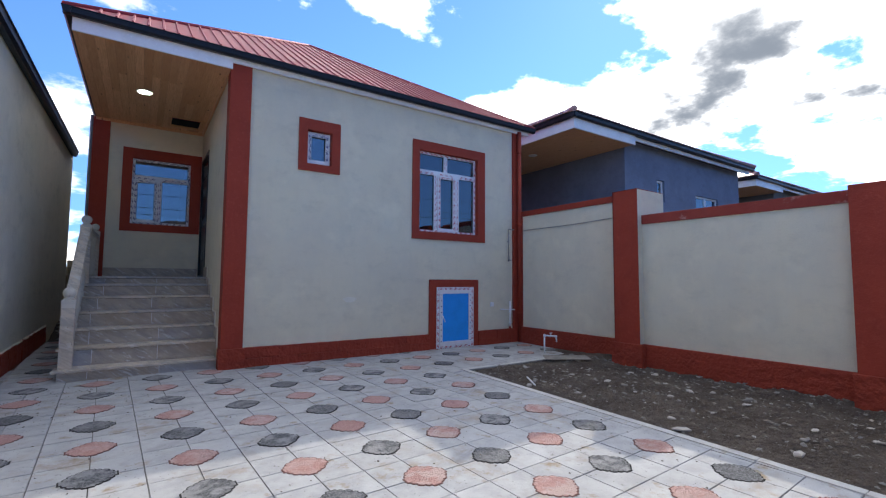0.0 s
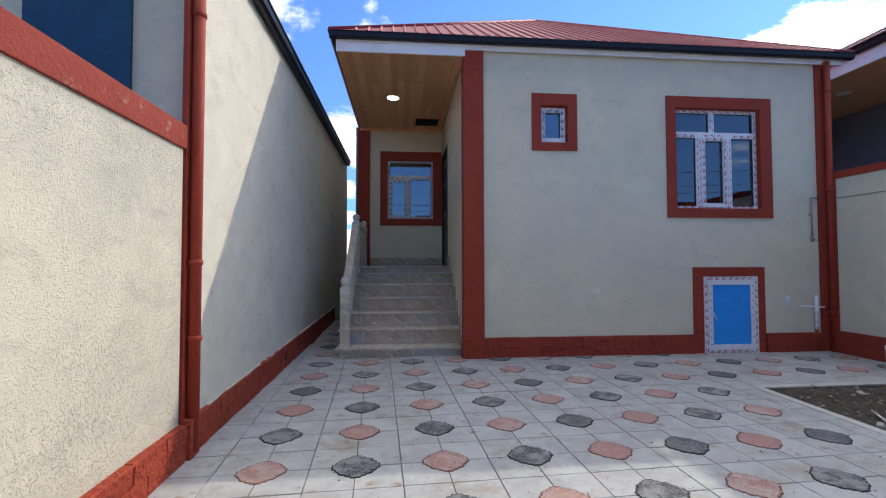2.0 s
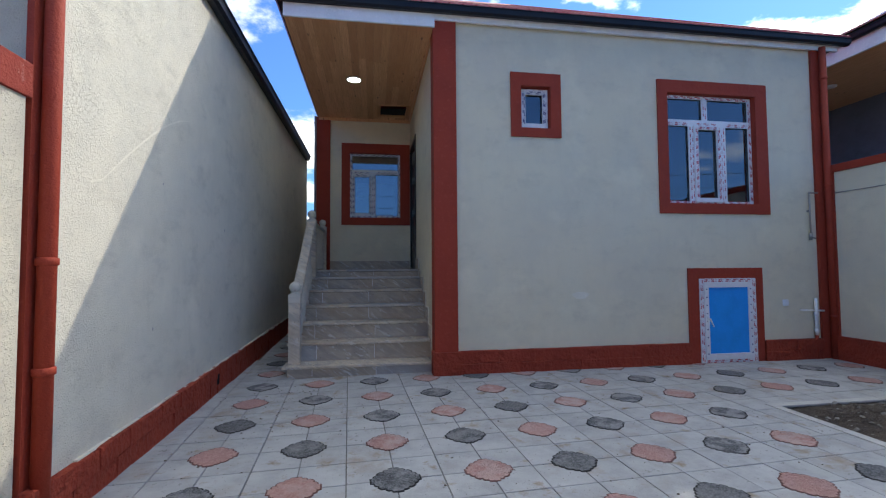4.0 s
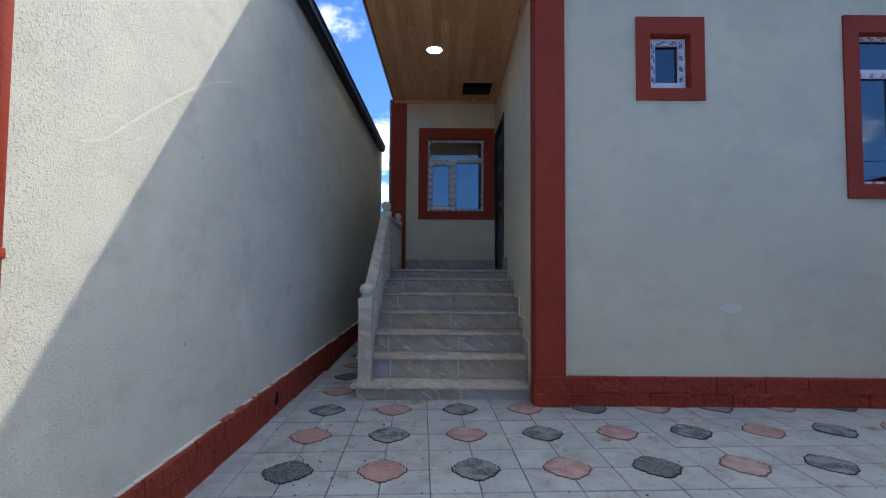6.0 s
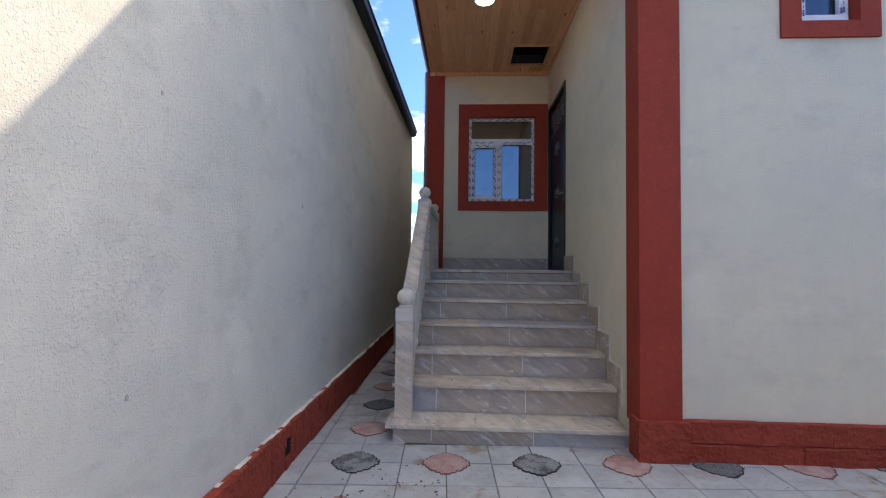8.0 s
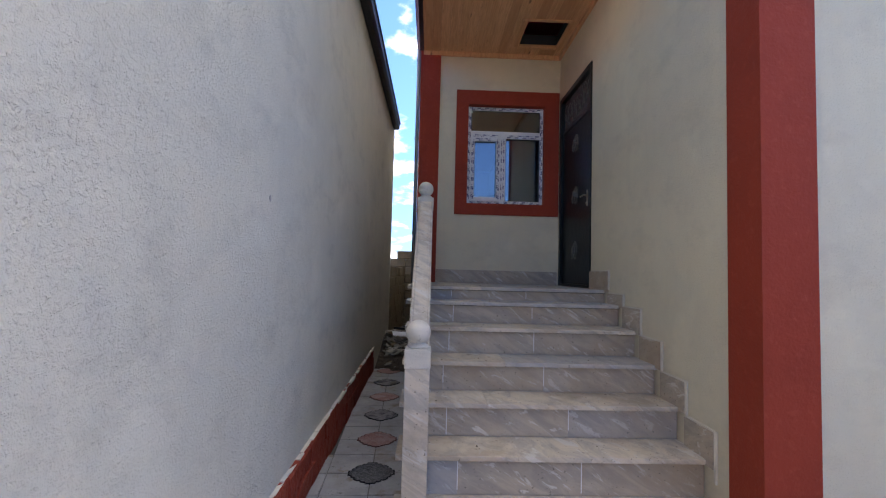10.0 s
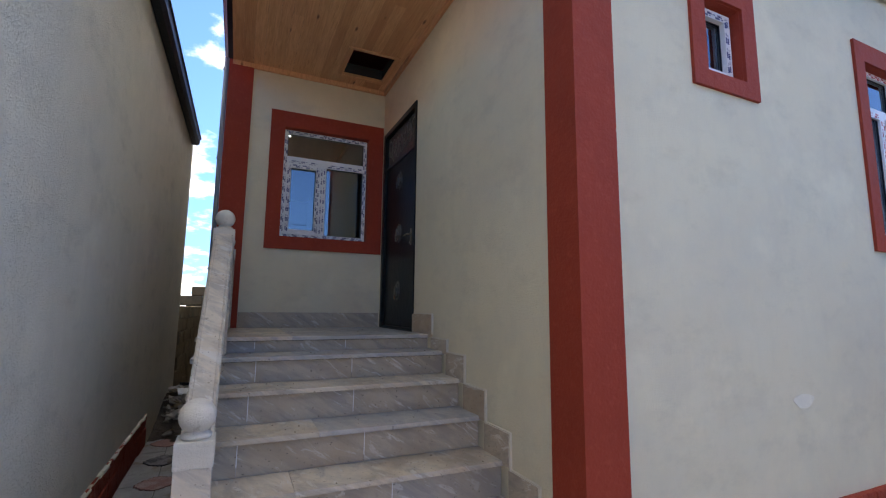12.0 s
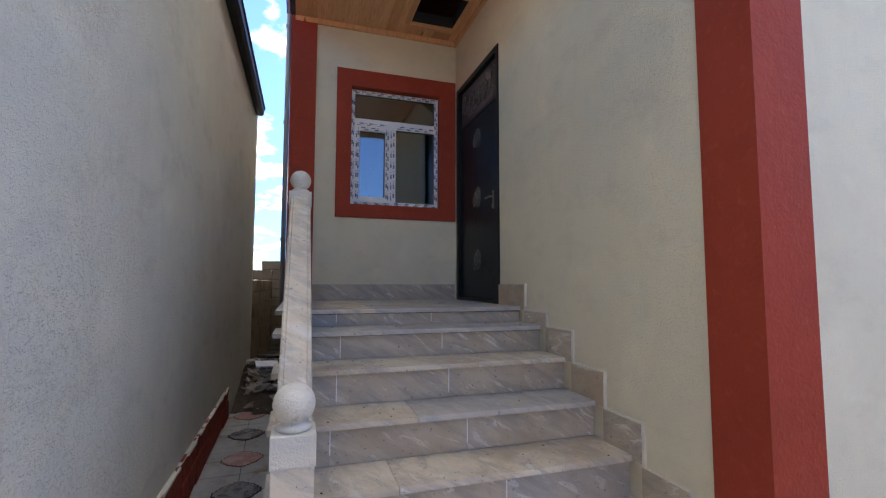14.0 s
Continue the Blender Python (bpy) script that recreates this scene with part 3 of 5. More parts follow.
def dashes(bm, x0, x1, z0, z1, y, rng):
    """Unreadable print along a strip of film: short plain bars."""
    along_x = x1 - x0 > z1 - z0
    lo, hi = (x0, x1) if along_x else (z0, z1)
    mid = ((z0 + z1) if along_x else (x0 + x1)) / 2
    half = ((z1 - z0) if along_x else (x1 - x0)) / 2
    # a bold word of four strokes, then a fainter tail of thin ones
    for line in (-0.42, 0.38):
        u = lo + rng.uniform(0.0, 0.06)
        while u < hi - 0.05:
            c = mid + line * half
            for k in range(4):
                strokes = ((0.0, 0.0065, 0.0085), (0.0065, 0.004, 0.003))
                for shift, wide, h in strokes:
                    w = u + 0.0115 * k + shift
                    if w + wide > hi - 0.006:
                        continue
                    if along_x:
                        box(bm, w, w + wide, y - 0.0012, y, c - h, c + h)
                    else:
                        box(bm, c - h, c + h, y - 0.0012, y, w, w + wide)
            tail = u + 0.056
            for k in range(rng.choice((2, 3))):
                w = tail + 0.009 * k
                if w + 0.006 > hi - 0.006:
                    continue
                if along_x:
                    box(bm, w, w + 0.006, y - 0.0012, y, c - 0.003, c + 0.003)
                else:
                    box(bm, c - 0.003, c + 0.003, y - 0.0012, y, w, w + 0.006)
            u += rng.uniform(0.095, 0.125)


def window(name, hole, y, cells, ink, label, border=0.05, category="window", seed=1):
    """A film-wrapped plastic window in the hole, its front at y; cells: (x, x, z, z, has its own sash)."""
    rng = random.Random(seed)
    x0, x1, z0, z1 = hole
    win = thing(name, label, category, kind="structure")
    e = 0.006
    frame_bm = pierced("x", x0 + e, x1 - e, z0 + e, z1 - e, y, y + 0.06, [c[:4] for c in cells])
    part("window_frame", frame_bm, UPVC, win, "white plastic frame in printed protective film")
    seal = pierced("x", x0, x1, z0, z1, y + 0.012, y + 0.05, [(x0 + 0.012, x1 - 0.012, z0 + 0.012, z1 - 0.012)])
    part("sealant", seal, FOAM, win, "uneven grey mounting foam")
    film = bmesh.new()
    xs = sorted({x0, x1, *(c[0] for c in cells), *(c[1] for c in cells)})
    dashes(film, x0 + 0.01, x1 - 0.01, z1 - border, z1 - 0.006, y, rng)
    dashes(film, x0 + 0.01, x1 - 0.01, z0 + 0.006, z0 + border, y, rng)
    dashes(film, x0 + 0.006, x0 + border, z0 + border, z1 - border, y, rng)
    dashes(film, x1 - border, x1 - 0.006, z0 + border, z1 - border, y, rng)
    for a0, a1, b0, b1, sash in cells:
        for c0, c1, d0, d1, _ in cells:
            if abs(d0 - b0) < 0.01 and 0.01 < c0 - a1 < 0.16:
                dashes(film, a1, c0, b0, b1, y, rng)
        if z1 - b1 > border * 1.6:
            dashes(film, a0, a1, b1, b1 + 0.055, y, rng)
        pane_at, ring = y + 0.03, (a0, a1, b0, b1)
        if sash:
            s = 0.045
            ring = (a0 + s, a1 - s, b0 + s, b1 - s)
            part("sash", pierced("x", a0 - 0.012, a1 + 0.012, b0 - 0.012, b1 + 0.012, y - 0.016, y + 0.04, [ring]), UPVC, win, "opening sash in printed film")
            dashes(film, a0, a0 + s, b0, b1, y - 0.0165, rng)
            dashes(film, a1 - s, a1, b0, b1, y - 0.0165, rng)
            dashes(film, a0 + s, a1 - s, b1 - s, b1, y - 0.0165, rng)
        g = part("pane", boxed(ring[0] - 0.008, ring[1] + 0.008, pane_at, pane_at + 0.006, ring[2] - 0.008, ring[3] + 0.008), GLASS, win)
        g.visible_shadow = False
        gasket = pierced("x", ring[0] - 0.004, ring[1] + 0.004, ring[2] - 0.004, ring[3] + 0.004, pane_at - 0.012, pane_at, [(ring[0] + 0.006, ring[1] - 0.006, ring[2] + 0.006, ring[3] - 0.006)])
        part("gasket", gasket, BLACK_METAL, win)
    part("printed_film", film, ink, win, "rows of small print on the protective film")
    return win


window("window_1", BIG, FRONT + 0.055, [
    (4.140, 4.665, 3.290, 3.575, False), (4.745, 5.368, 3.290, 3.575, False),
    (4.135, 4.455, 2.185, 3.205, False), (4.545, 4.925, 2.185, 3.205, True), (5.015, 5.368, 2.185, 3.205, False)],
    INK_RED, "five-pane white plastic window in red-printed film", seed=2)
window("window_2", SMALL, FRONT + 0.07, [(2.120, 2.440, 3.100, 3.565, True)], INK_BLUE, "small white plastic window in blue-printed film", seed=3)
window("window_3", PORCH_W, PORCH_Y + 0.06, [
    (-0.150, 0.742, 3.255, 3.525, False), (-0.145, 0.225, 2.355, 3.165, True), (0.300, 0.742, 2.355, 3.165, False)],
    INK_BLUE, "three-pane white plastic porch window in printed film", seed=5)

# cellar door: a low plastic door with a blue panel
cellar = thing("door_1", "low white plastic cellar door with a blue panel", "door", kind="structure")
y = FRONT - 0.03
film = bmesh.new()
part("door_frame", pierced("x", 4.478, 5.315, 0.035, 1.147, y, y + 0.06, [(4.545, 5.248, 0.10, 1.085)]), UPVC, cellar, "white plastic frame in red-printed film")
part("door_leaf", pierced("x", 4.538, 5.255, 0.093, 1.092, y - 0.014, y + 0.04, [(4.600, 5.193, 0.165, 1.030)]), UPVC, cellar)
part("panel", boxed(4.59, 5.20, y + 0.004, y + 0.03, 0.155, 1.04), BLUE_PANEL, cellar, "plain bright blue infill panel")
rng = random.Random(9)
dashes(film, 4.482, 4.54, 0.05, 1.14, y, rng)
dashes(film, 5.255, 5.312, 0.05, 1.14, y, rng)
dashes(film, 4.54, 5.255, 1.095, 1.145, y, rng)
dashes(film, 4.54, 5.255, 0.038, 0.09, y, rng)
part("printed_film", film, INK_RED, cellar)
film = bmesh.new()
for k in range(9):
    z = 0.16 + 0.105 * k
    for x in (4.570, 5.223):
        box(film, x - 0.008, x + 0.008, y - 0.0155, y - 0.014, z, z + 0.016)
part("film_marks", film, INK_BLUE, cellar)
bm = boxed(4.565, 4.593, y - 0.026, y - 0.012, 0.555, 0.655, 0.004)
rod(bm, (4.579, y - 0.02, 0.625), (4.579, y - 0.055, 0.625), 0.009)
rod(bm, (4.575, y - 0.055, 0.63), (4.625, y - 0.055, 0.525), 0.009)
part("handle", bm, UPVC, cellar, "white lever handle")
part("weather_bar", boxed(4.50, 5.29, y - 0.03, y + 0.0, 0.02, 0.045, 0.006), FOAM, cellar)

# front door: black steel, cast ornaments, glazed grille above
door = thing("door_2", "black steel front door with cast ornaments and a transom", "door", kind="structure")
X = PORCH_X + 0.035
part("door_frame", pierced("y", DOOR[0], DOOR[1], DOOR[2], DOOR[3], PORCH_X - 0.012, PORCH_X + 0.07, [(DOOR[0] + 0.055, DOOR[1] - 0.055, DOOR[2] + 0.03, DOOR[3] - 0.055)]), DOOR_BLACK, door)
part("leaf", boxed(X - 0.012, X + 0.04, DOOR[0] + 0.058, DOOR[1] - 0.058, DOOR[2] + 0.032, 3.17, 0.006), DOOR_BLACK, door, "glossy black steel door leaf")
TRANSOM = paint("dim_transom_glass", (0.12, 0.108, 0.104), 0.25)
part("transom", boxed(X, X + 0.02, DOOR[0] + 0.055, DOOR[1] - 0.055, 3.205, DOOR[3] - 0.055), TRANSOM, door, "dim glazed transom behind scrollwork")
part("transom_bar", boxed(X - 0.02, X + 0.04, DOOR[0] + 0.055, DOOR[1] - 0.055, 3.17, 3.205, 0.004), DOOR_BLACK, door)
bm = bmesh.new()
for k in range(7):
    cy, cz = DOOR[0] + 0.16 + 0.13 * k, 3.395
    last = None
    for i in range(15):
        a = 0.5 * i
        r = 0.088 * (1 - i / 19)
        p = (X - 0.008, cy + r * math.cos(a + k) * 0.85, cz + r * math.sin(a + k) * 1.8)
        if last:
            rod(bm, last, p, 0.005, 6)
        last = p
part("scrollwork", bm, IRON, door, "curled iron scrollwork")


def ornament(z):
    """A cast oval boss with a raised ring, plain rays and a hanging loop."""
    bm = bmesh.new()
    cy = 9.642
    for ry, rz, d0, d1 in ((0.062, 0.10, 0.0, 0.012), (0.048, 0.075, 0.012, 0.026), (0.026, 0.042, 0.026, 0.042)):
        poly = [(X - 0.012 - d0, cy + ry * (1 + 0.07 * math.cos(9 * a)) * math.cos(a), z + rz * (1 + 0.07 * math.cos(9 * a)) * math.sin(a)) for a in (2 * math.pi * i / 36 for i in range(36))]
        prism(bm, poly, d1 - d0, (-1, 0, 0))
    last = None
    for i in range(17):
        a = math.pi * (1.0 + i / 16)
        p = (X - 0.05, cy + 0.042 * math.cos(a), z - 0.01 + 0.085 * math.sin(a))
        if last:
            rod(bm, last, p, 0.006, 6)
        last = p
    part("ornament", bm, IRON, door, "cast iron boss with a ring")


for z in (2.934, 2.338, 1.712):
    ornament(z)
bm = boxed(X - 0.02, X - 0.011, 9.262, 9.292, 2.165, 2.335, 0.004)
rod(bm, (X - 0.02, 9.275, 2.275), (X - 0.06, 9.275, 2.275), 0.009)
rod(bm, (X - 0.06, 9.27, 2.275), (X - 0.06, 9.365, 2.27), 0.008)
rod(bm, (X - 0.02, 9.275, 2.19), (X - 0.03, 9.275, 2.19), 0.014)
part("handle", bm, BRASS, door, "worn brass lever handle and plate")

# ---- porch ceiling, lamp and hatch ----
HATCH = (0.376, 0.868, 9.468, 10.030)
bm = bmesh.new()
w, n = 0.1036, 17
rng = random.Random(12)
for i in range(n):
    x0 = -0.78 + i * w
    x1 = min(x0 + w - 0.0004, PORCH_X)
    joint = rng.uniform(7.6, 9.3)
    spans = [(6.75, joint - 0.001), (joint + 0.001, PORCH_Y)]
    for a, b in spans:
        pieces = [(x0, x1, a, b)]
        if x1 > HATCH[0] and x0 < HATCH[1]:
            pieces = []
            for p in ((x0, x1, a, min(b, HATCH[2])), (x0, x1, max(a, HATCH[3]), b)):
                if p[3] - p[2] > 0.01:
                    pieces.append(p)
            for u, v in ((x0, min(x1, HATCH[0])), (max(x0, HATCH[1]), x1)):
                if v - u > 0.005 and b > HATCH[2]:
                    pieces.append((u, v, max(a, HATCH[2]), min(b, HATCH[3])))
        for u, v, c, d in pieces:
            z = SOFFIT + rng.uniform(-0.0008, 0.0008)
            lo = [bm.verts.new(q) for q in ((u + 0.0007, c, z), (v - 0.0007, c, z), (v - 0.0007, d, z), (u + 0.0007, d, z))]
            hi = [bm.verts.new(q) for q in ((u, c, z + 0.006), (v, c, z + 0.006), (v, d, z + 0.006), (u, d, z + 0.006))]
            bm.faces.new(lo[::-1])
            bm.faces.new(hi)
            for q in range(4):
                bm.faces.new((lo[q], lo[(q + 1) % 4], hi[(q + 1) % 4], hi[q]))
solid("ceiling", bm, WOOD, "varnished knotty pine boards over the porch", "ceiling")
# deck and attic boards are painted dark so the hatch looks unlit
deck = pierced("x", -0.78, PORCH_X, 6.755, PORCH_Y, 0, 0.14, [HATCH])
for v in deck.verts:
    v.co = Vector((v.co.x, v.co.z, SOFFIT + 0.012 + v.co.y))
solid("ceiling_deck", deck, DARK, "timber deck above the porch boards, darkened for attic shade", "ceiling")
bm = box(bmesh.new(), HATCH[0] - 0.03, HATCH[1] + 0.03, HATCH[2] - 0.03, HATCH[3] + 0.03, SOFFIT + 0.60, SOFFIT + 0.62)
solid("attic_boards", bm, DARK, "boards up in the attic above the hatch, blackened for its shade", "ceiling")
bm = bmesh.new()
h = 0.045
for x0, x1, y0, y1 in ((HATCH[0] - h, HATCH[1] + h, HATCH[2] - h, HATCH[2]), (HATCH[0] - h, HATCH[1] + h, HATCH[3], HATCH[3] + h), (HATCH[0] - h, HATCH[0], HATCH[2], HATCH[3]), (HATCH[1], HATCH[1] + h, HATCH[2], HATCH[3])):
    box(bm, x0, x1, y0, y1, SOFFIT - 0.010, SOFFIT - 0.001)
for x0, x1, y0, y1 in ((HATCH[0], HATCH[0] + 0.012, HATCH[2], HATCH[3]), (HATCH[1] - 0.012, HATCH[1], HATCH[2], HATCH[3]), (HATCH[0] + 0.012, HATCH[1] - 0.012, HATCH[3] - 0.012, HATCH[3]), (HATCH[0] + 0.012, HATCH[1] - 0.012, HATCH[2], HATCH[2] + 0.012)):
    box(bm, x0, x1, y0, y1, SOFFIT - 0.001, SOFFIT + 0.022)
solid("trim_hatch", bm, WOOD, "pine frame round the open attic hatch", "trim")
bm = box(bmesh.new(), -0.78, PORCH_X - 0.03, PORCH_Y - 0.028, PORCH_Y, SOFFIT - 0.055, SOFFIT - 0.001)
box(bm, PORCH_X - 0.028, PORCH_X, 7.017, PORCH_Y, SOFFIT - 0.055, SOFFIT - 0.001)
solid("trim_ceiling", bm, WOOD, "pine moulding where porch walls meet the ceiling", "trim")

lamp = thing("ceiling_lamp", "round flush white lamp lit in the pine ceiling", "lamp")
part("rim", lathe(bmesh.new(), -0.043, 8.415, [(0.112, SOFFIT), (0.115, SOFFIT - 0.006), (0.110, SOFFIT - 0.012), (0.098, SOFFIT - 0.012), (0.098, SOFFIT)], 40), UPVC, lamp)
part("diffuser", lathe(bmesh.new(), -0.043, 8.415, [(0.098, SOFFIT - 0.002), (0.098, SOFFIT - 0.009), (0.07, SOFFIT - 0.012), (0.001, SOFFIT - 0.013)], 40), GLOW, lamp, "glowing white diffuser")

# ---- eaves and roof ----
EX0, EX1, EY0, EY1 = -0.86, 6.86, 6.68, 17.6
bm = box(bmesh.new(), -0.78, 0.985, 6.722, 6.75, 4.235, 4.40)
box(bm, 0.985, 6.75, 6.74, 6.775, 4.335, 4.395)
solid("fascia", bm, WHITE, "white painted fascia under the gutter", "fascia")
solid("soffit_front", boxed(0.985, 6.78, 6.722, FRONT, 4.397, 4.42), WHITE, "white boarded underside of the eaves", "soffit")


def gutter_run(bm, a, b, out, size=1.0):
    """A half-round gutter with a rolled lip from a to b; out points away from the wall."""
    a, b, out = Vector(a), Vector(b), Vector(out)
    prof = [(0.0, 0.078), (0.0, 0.0), (0.055, -0.008), (0.08, 0.015), (0.086, 0.070), (0.096, 0.074), (0.096, 0.084), (0.08, 0.082)]
    rings = [[bm.verts.new(p + out * u * size + Vector((0, 0, v * size))) for u, v in prof] for p in (a, b)]
    for i in range(len(prof)):
        j = (i + 1) % len(prof)
        bm.faces.new((rings[0][i], rings[0][j], rings[1][j], rings[1][i]))
    bm.faces.new(rings[0])
    bm.faces.new(rings[1][::-1])


bm = bmesh.new()
gutter_run(bm, (-0.865, 6.72, 4.395), (6.86, 6.72, 4.40), (0, -1, 0))
gutter_run(bm, (-0.785, 6.625, 4.395), (-0.785, 17.6, 4.38), (-1, 0, 0))
solid("gutter", bm, BLACK_METAL, "black metal rain gutter along the eaves", "gutter")

roof = thing("roof", "red ribbed metal sheet hip roof", "roof", kind="structure")
RZ, APEX = 4.475, Vector((3.08, 10.25, 6.75))
CORNERS = [Vector((EX0, EY0 - 0.02, RZ)), Vector((EX1, EY0 - 0.02, RZ)), Vector((EX1, EY1, RZ)), Vector((EX0, EY1, RZ))]
for i in range(4):
    a, b = CORNERS[i], CORNERS[(i + 1) % 4]
    up = (b - a).cross(APEX - a).normalized()
    bm = prism(bmesh.new(), (a, b, APEX), 0.012, up)
    run, count = b - a, int((b - a).length / 0.165)
    foot = a + run * ((APEX - a).dot(run) / run.length_squared)
    rise = APEX - foot
    peak = (foot - a).length / run.length
    side = run.normalized()
    for k in range(1, count):
        t = k / count
        f = t / peak if t < peak else (1 - t) / (1 - peak)
        p = a + run * t + up * 0.012
        q = p + rise * (f - 0.01)
        if f < 0.05:
            continue
        o = [p - side * 0.018, p + side * 0.018, p + side * 0.009 + up * 0.022, p - side * 0.009 + up * 0.022]
        prism(bm, o, (q - p).length, (q - p).normalized())
    part("roof_sheet", bm, ROOF, roof)
    hip = bmesh.new()
    rod(hip, a + Vector((0, 0, 0.02)), APEX + Vector((0, 0, 0.02)), 0.032, 10)
    part("hip_cap", hip, ROOF, roof)

# ---- stairs ----
stairs = thing("stairs", "grey and beige marble steps up to the porch", "stairs", kind="structure")
NOSE = [6.915, 7.205, 7.490, 7.782, 8.088, 8.392, 8.702]
TREAD = [0.178, 0.402, 0.610, 0.812, 1.010, 1.186, 1.302]
SX0, SX1 = -0.798, 0.944
bm = bmesh.new()
floor_z = -0.1
for i, (yn, z) in enumerate(zip(NOSE, TREAD)):
    y1 = NOSE[i + 1] + 0.05 if i < 6 else PORCH_Y
    box(bm, -0.74, PORCH_X, yn + 0.045, y1, floor_z, z - 0.03)
part("core", bm, FOAM, stairs, "rough mortar core of the steps")
rng = random.Random(21)
for i, (yn, z) in enumerate(zip(NOSE, TREAD)):
    x0 = SX0 - 0.004 * max(0, i - 1) - (0.01 if i > 4 else 0.0)
    x1 = PORCH_X - 0.001 if i else SX1
    y1 = NOSE[i + 1] + 0.03 if i < 6 else PORCH_Y - 0.001
    # tread slabs with a rounded nose
    cut = rng.uniform(-0.25, 0.45)
    for a, b in ((x0, cut), (cut, x1)):
        part("tread", boxed(a + 0.0006, b - 0.0006, yn, y1, z - 0.03, z, 0.005), MARBLE, stairs)
    low = slope(yn) - 0.01 if i == 0 else TREAD[i - 1]
    cuts = [-0.745, rng.uniform(-0.55, -0.42), rng.uniform(0.18, 0.34), x1 - 0.003]
    # risers carry their shade in the darker marble
    for a, b in zip(cuts, cuts[1:]):
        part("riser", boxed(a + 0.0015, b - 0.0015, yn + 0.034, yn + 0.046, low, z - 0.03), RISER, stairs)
    white_joint = bmesh.new()
    for c in cuts[1:3]:
        box(white_joint, c - 0.0022, c + 0.0022, yn + 0.0332, yn + 0.04, low + rng.uniform(0, 0.05), z - 0.034)
    part("joint", white_joint, WHITE, stairs, "smeared white joint filler")
    # shade under the nose, drawn as a thin dark strip
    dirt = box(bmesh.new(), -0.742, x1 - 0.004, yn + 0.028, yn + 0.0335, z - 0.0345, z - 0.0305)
    part("nose_shade", dirt, GROOVE, stairs, "dark strip drawing the shade under the nose")
    # stepped skirting along the wall
    if i:
        end = NOSE[i + 1] - 0.066 if i < 6 else DOOR[0] - 0.004
        top = z + (0.172 if i != 5 else 0.09)
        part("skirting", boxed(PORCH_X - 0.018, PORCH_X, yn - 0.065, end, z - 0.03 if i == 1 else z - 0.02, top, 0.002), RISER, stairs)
        bm = boxed(PORCH_X - 0.014, PORCH_X, yn - 0.083, yn - 0.066, TREAD[i - 1] + 0.12, top + 0.010, 0.003)
        box(bm, PORCH_X - 0.012, PORCH_X, yn - 0.066, end - 0.02, top + 0.0005, top + 0.010)
        part("mortar_edge", bm, MORTAR, stairs, "cream mortar edge")
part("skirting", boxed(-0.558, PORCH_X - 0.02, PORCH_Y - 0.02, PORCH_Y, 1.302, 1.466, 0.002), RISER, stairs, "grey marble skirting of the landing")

# ---- balustrade ----
balustrade = thing("balustrade", "pale carved stone balustrade with ball newels", "balustrade")
BX = -0.685


def newel(y, z0, z1, ball):
    n = part("newel", boxed(BX - 0.066, BX + 0.066, y - 0.066, y + 0.066, z0, z1 - 0.10, 0.004), MARBLE, balustrade, "veined square newel post")
    part("cap", boxed(BX - 0.070, BX + 0.070, y - 0.070, y + 0.070, z1 - 0.10, z1, 0.005), STONE, n)
    prof = [(0.052, z1), (0.058, z1 + 0.008), (0.052, z1 + 0.018), (0.040, z1 + 0.022), (0.040, z1 + 0.028)]
    c = z1 + 0.022 + ball * 0.9
    for k in range(13):
        a = -0.95 + (math.pi / 2 + 0.949) * k / 12
        prof.append((max(0.001, ball * math.cos(a)), c + ball * math.sin(a)))
    part("ball", lathe(bmesh.new(), BX, y, prof, 28), STONE, n, "pale carved stone ball")


newel(7.12, 0.178, 1.010, 0.068)
newel(8.60, 1.186, 2.075, 0.066)
newel(10.12, 1.302, 2.105, 0.062)


def rail(y0, z0, y1, z1):
    d = Vector((0, y1 - y0, z1 - z0))
    prof = [(-0.062, -0.05), (0.062, -0.05), (0.062, -0.012), (0.055, -0.003), (0.047, -0.003), (0.046, -0.009), (0.043, -0.009), (0.041, 0.0), (-0.041, 0.0), (-0.043, -0.009), (-0.046, -0.009), (-0.047, -0.003), (-0.055, -0.003), (-0.062, -0.012)]
    bm = prism(bmesh.new(), [(BX + u, y0, z0 + v) for u, v in prof], d.length, d.normalized())
    part("rail", bm, MARBLE, balustrade, "sloping veined stone handrail")


def baluster(y, z0, z1):
    h = z1 - z0
    prof = [(0.040, 0), (0.040, 0.08), (0.028, 0.10), (0.036, 0.13), (0.047, 0.24), (0.042, 0.36), (0.024, 0.50), (0.020, 0.60), (0.030, 0.63), (0.022, 0.67), (0.032, 0.80), (0.036, 0.90), (0.040, 0.92), (0.040, 1.0)]
    part("baluster", lathe(bmesh.new(), BX, y, [(r, z0 + h * t) for r, t in prof], 14), STONE, balustrade, "turned pale stone baluster")


rail(7.18, 0.985, 8.54, 2.045)
rail(8.66, 2.045, 10.06, 2.05)
for k in range(1, 6):
    for f in (0.30, 0.75):
        y = NOSE[k] + f * 0.31
        if y < 8.48:
            baluster(y, TREAD[k], 0.985 + (y - 7.18) * (1.06 / 1.36) - 0.05)
for k in range(7):
    baluster(8.83 + 0.175 * k, 1.302, 1.998)

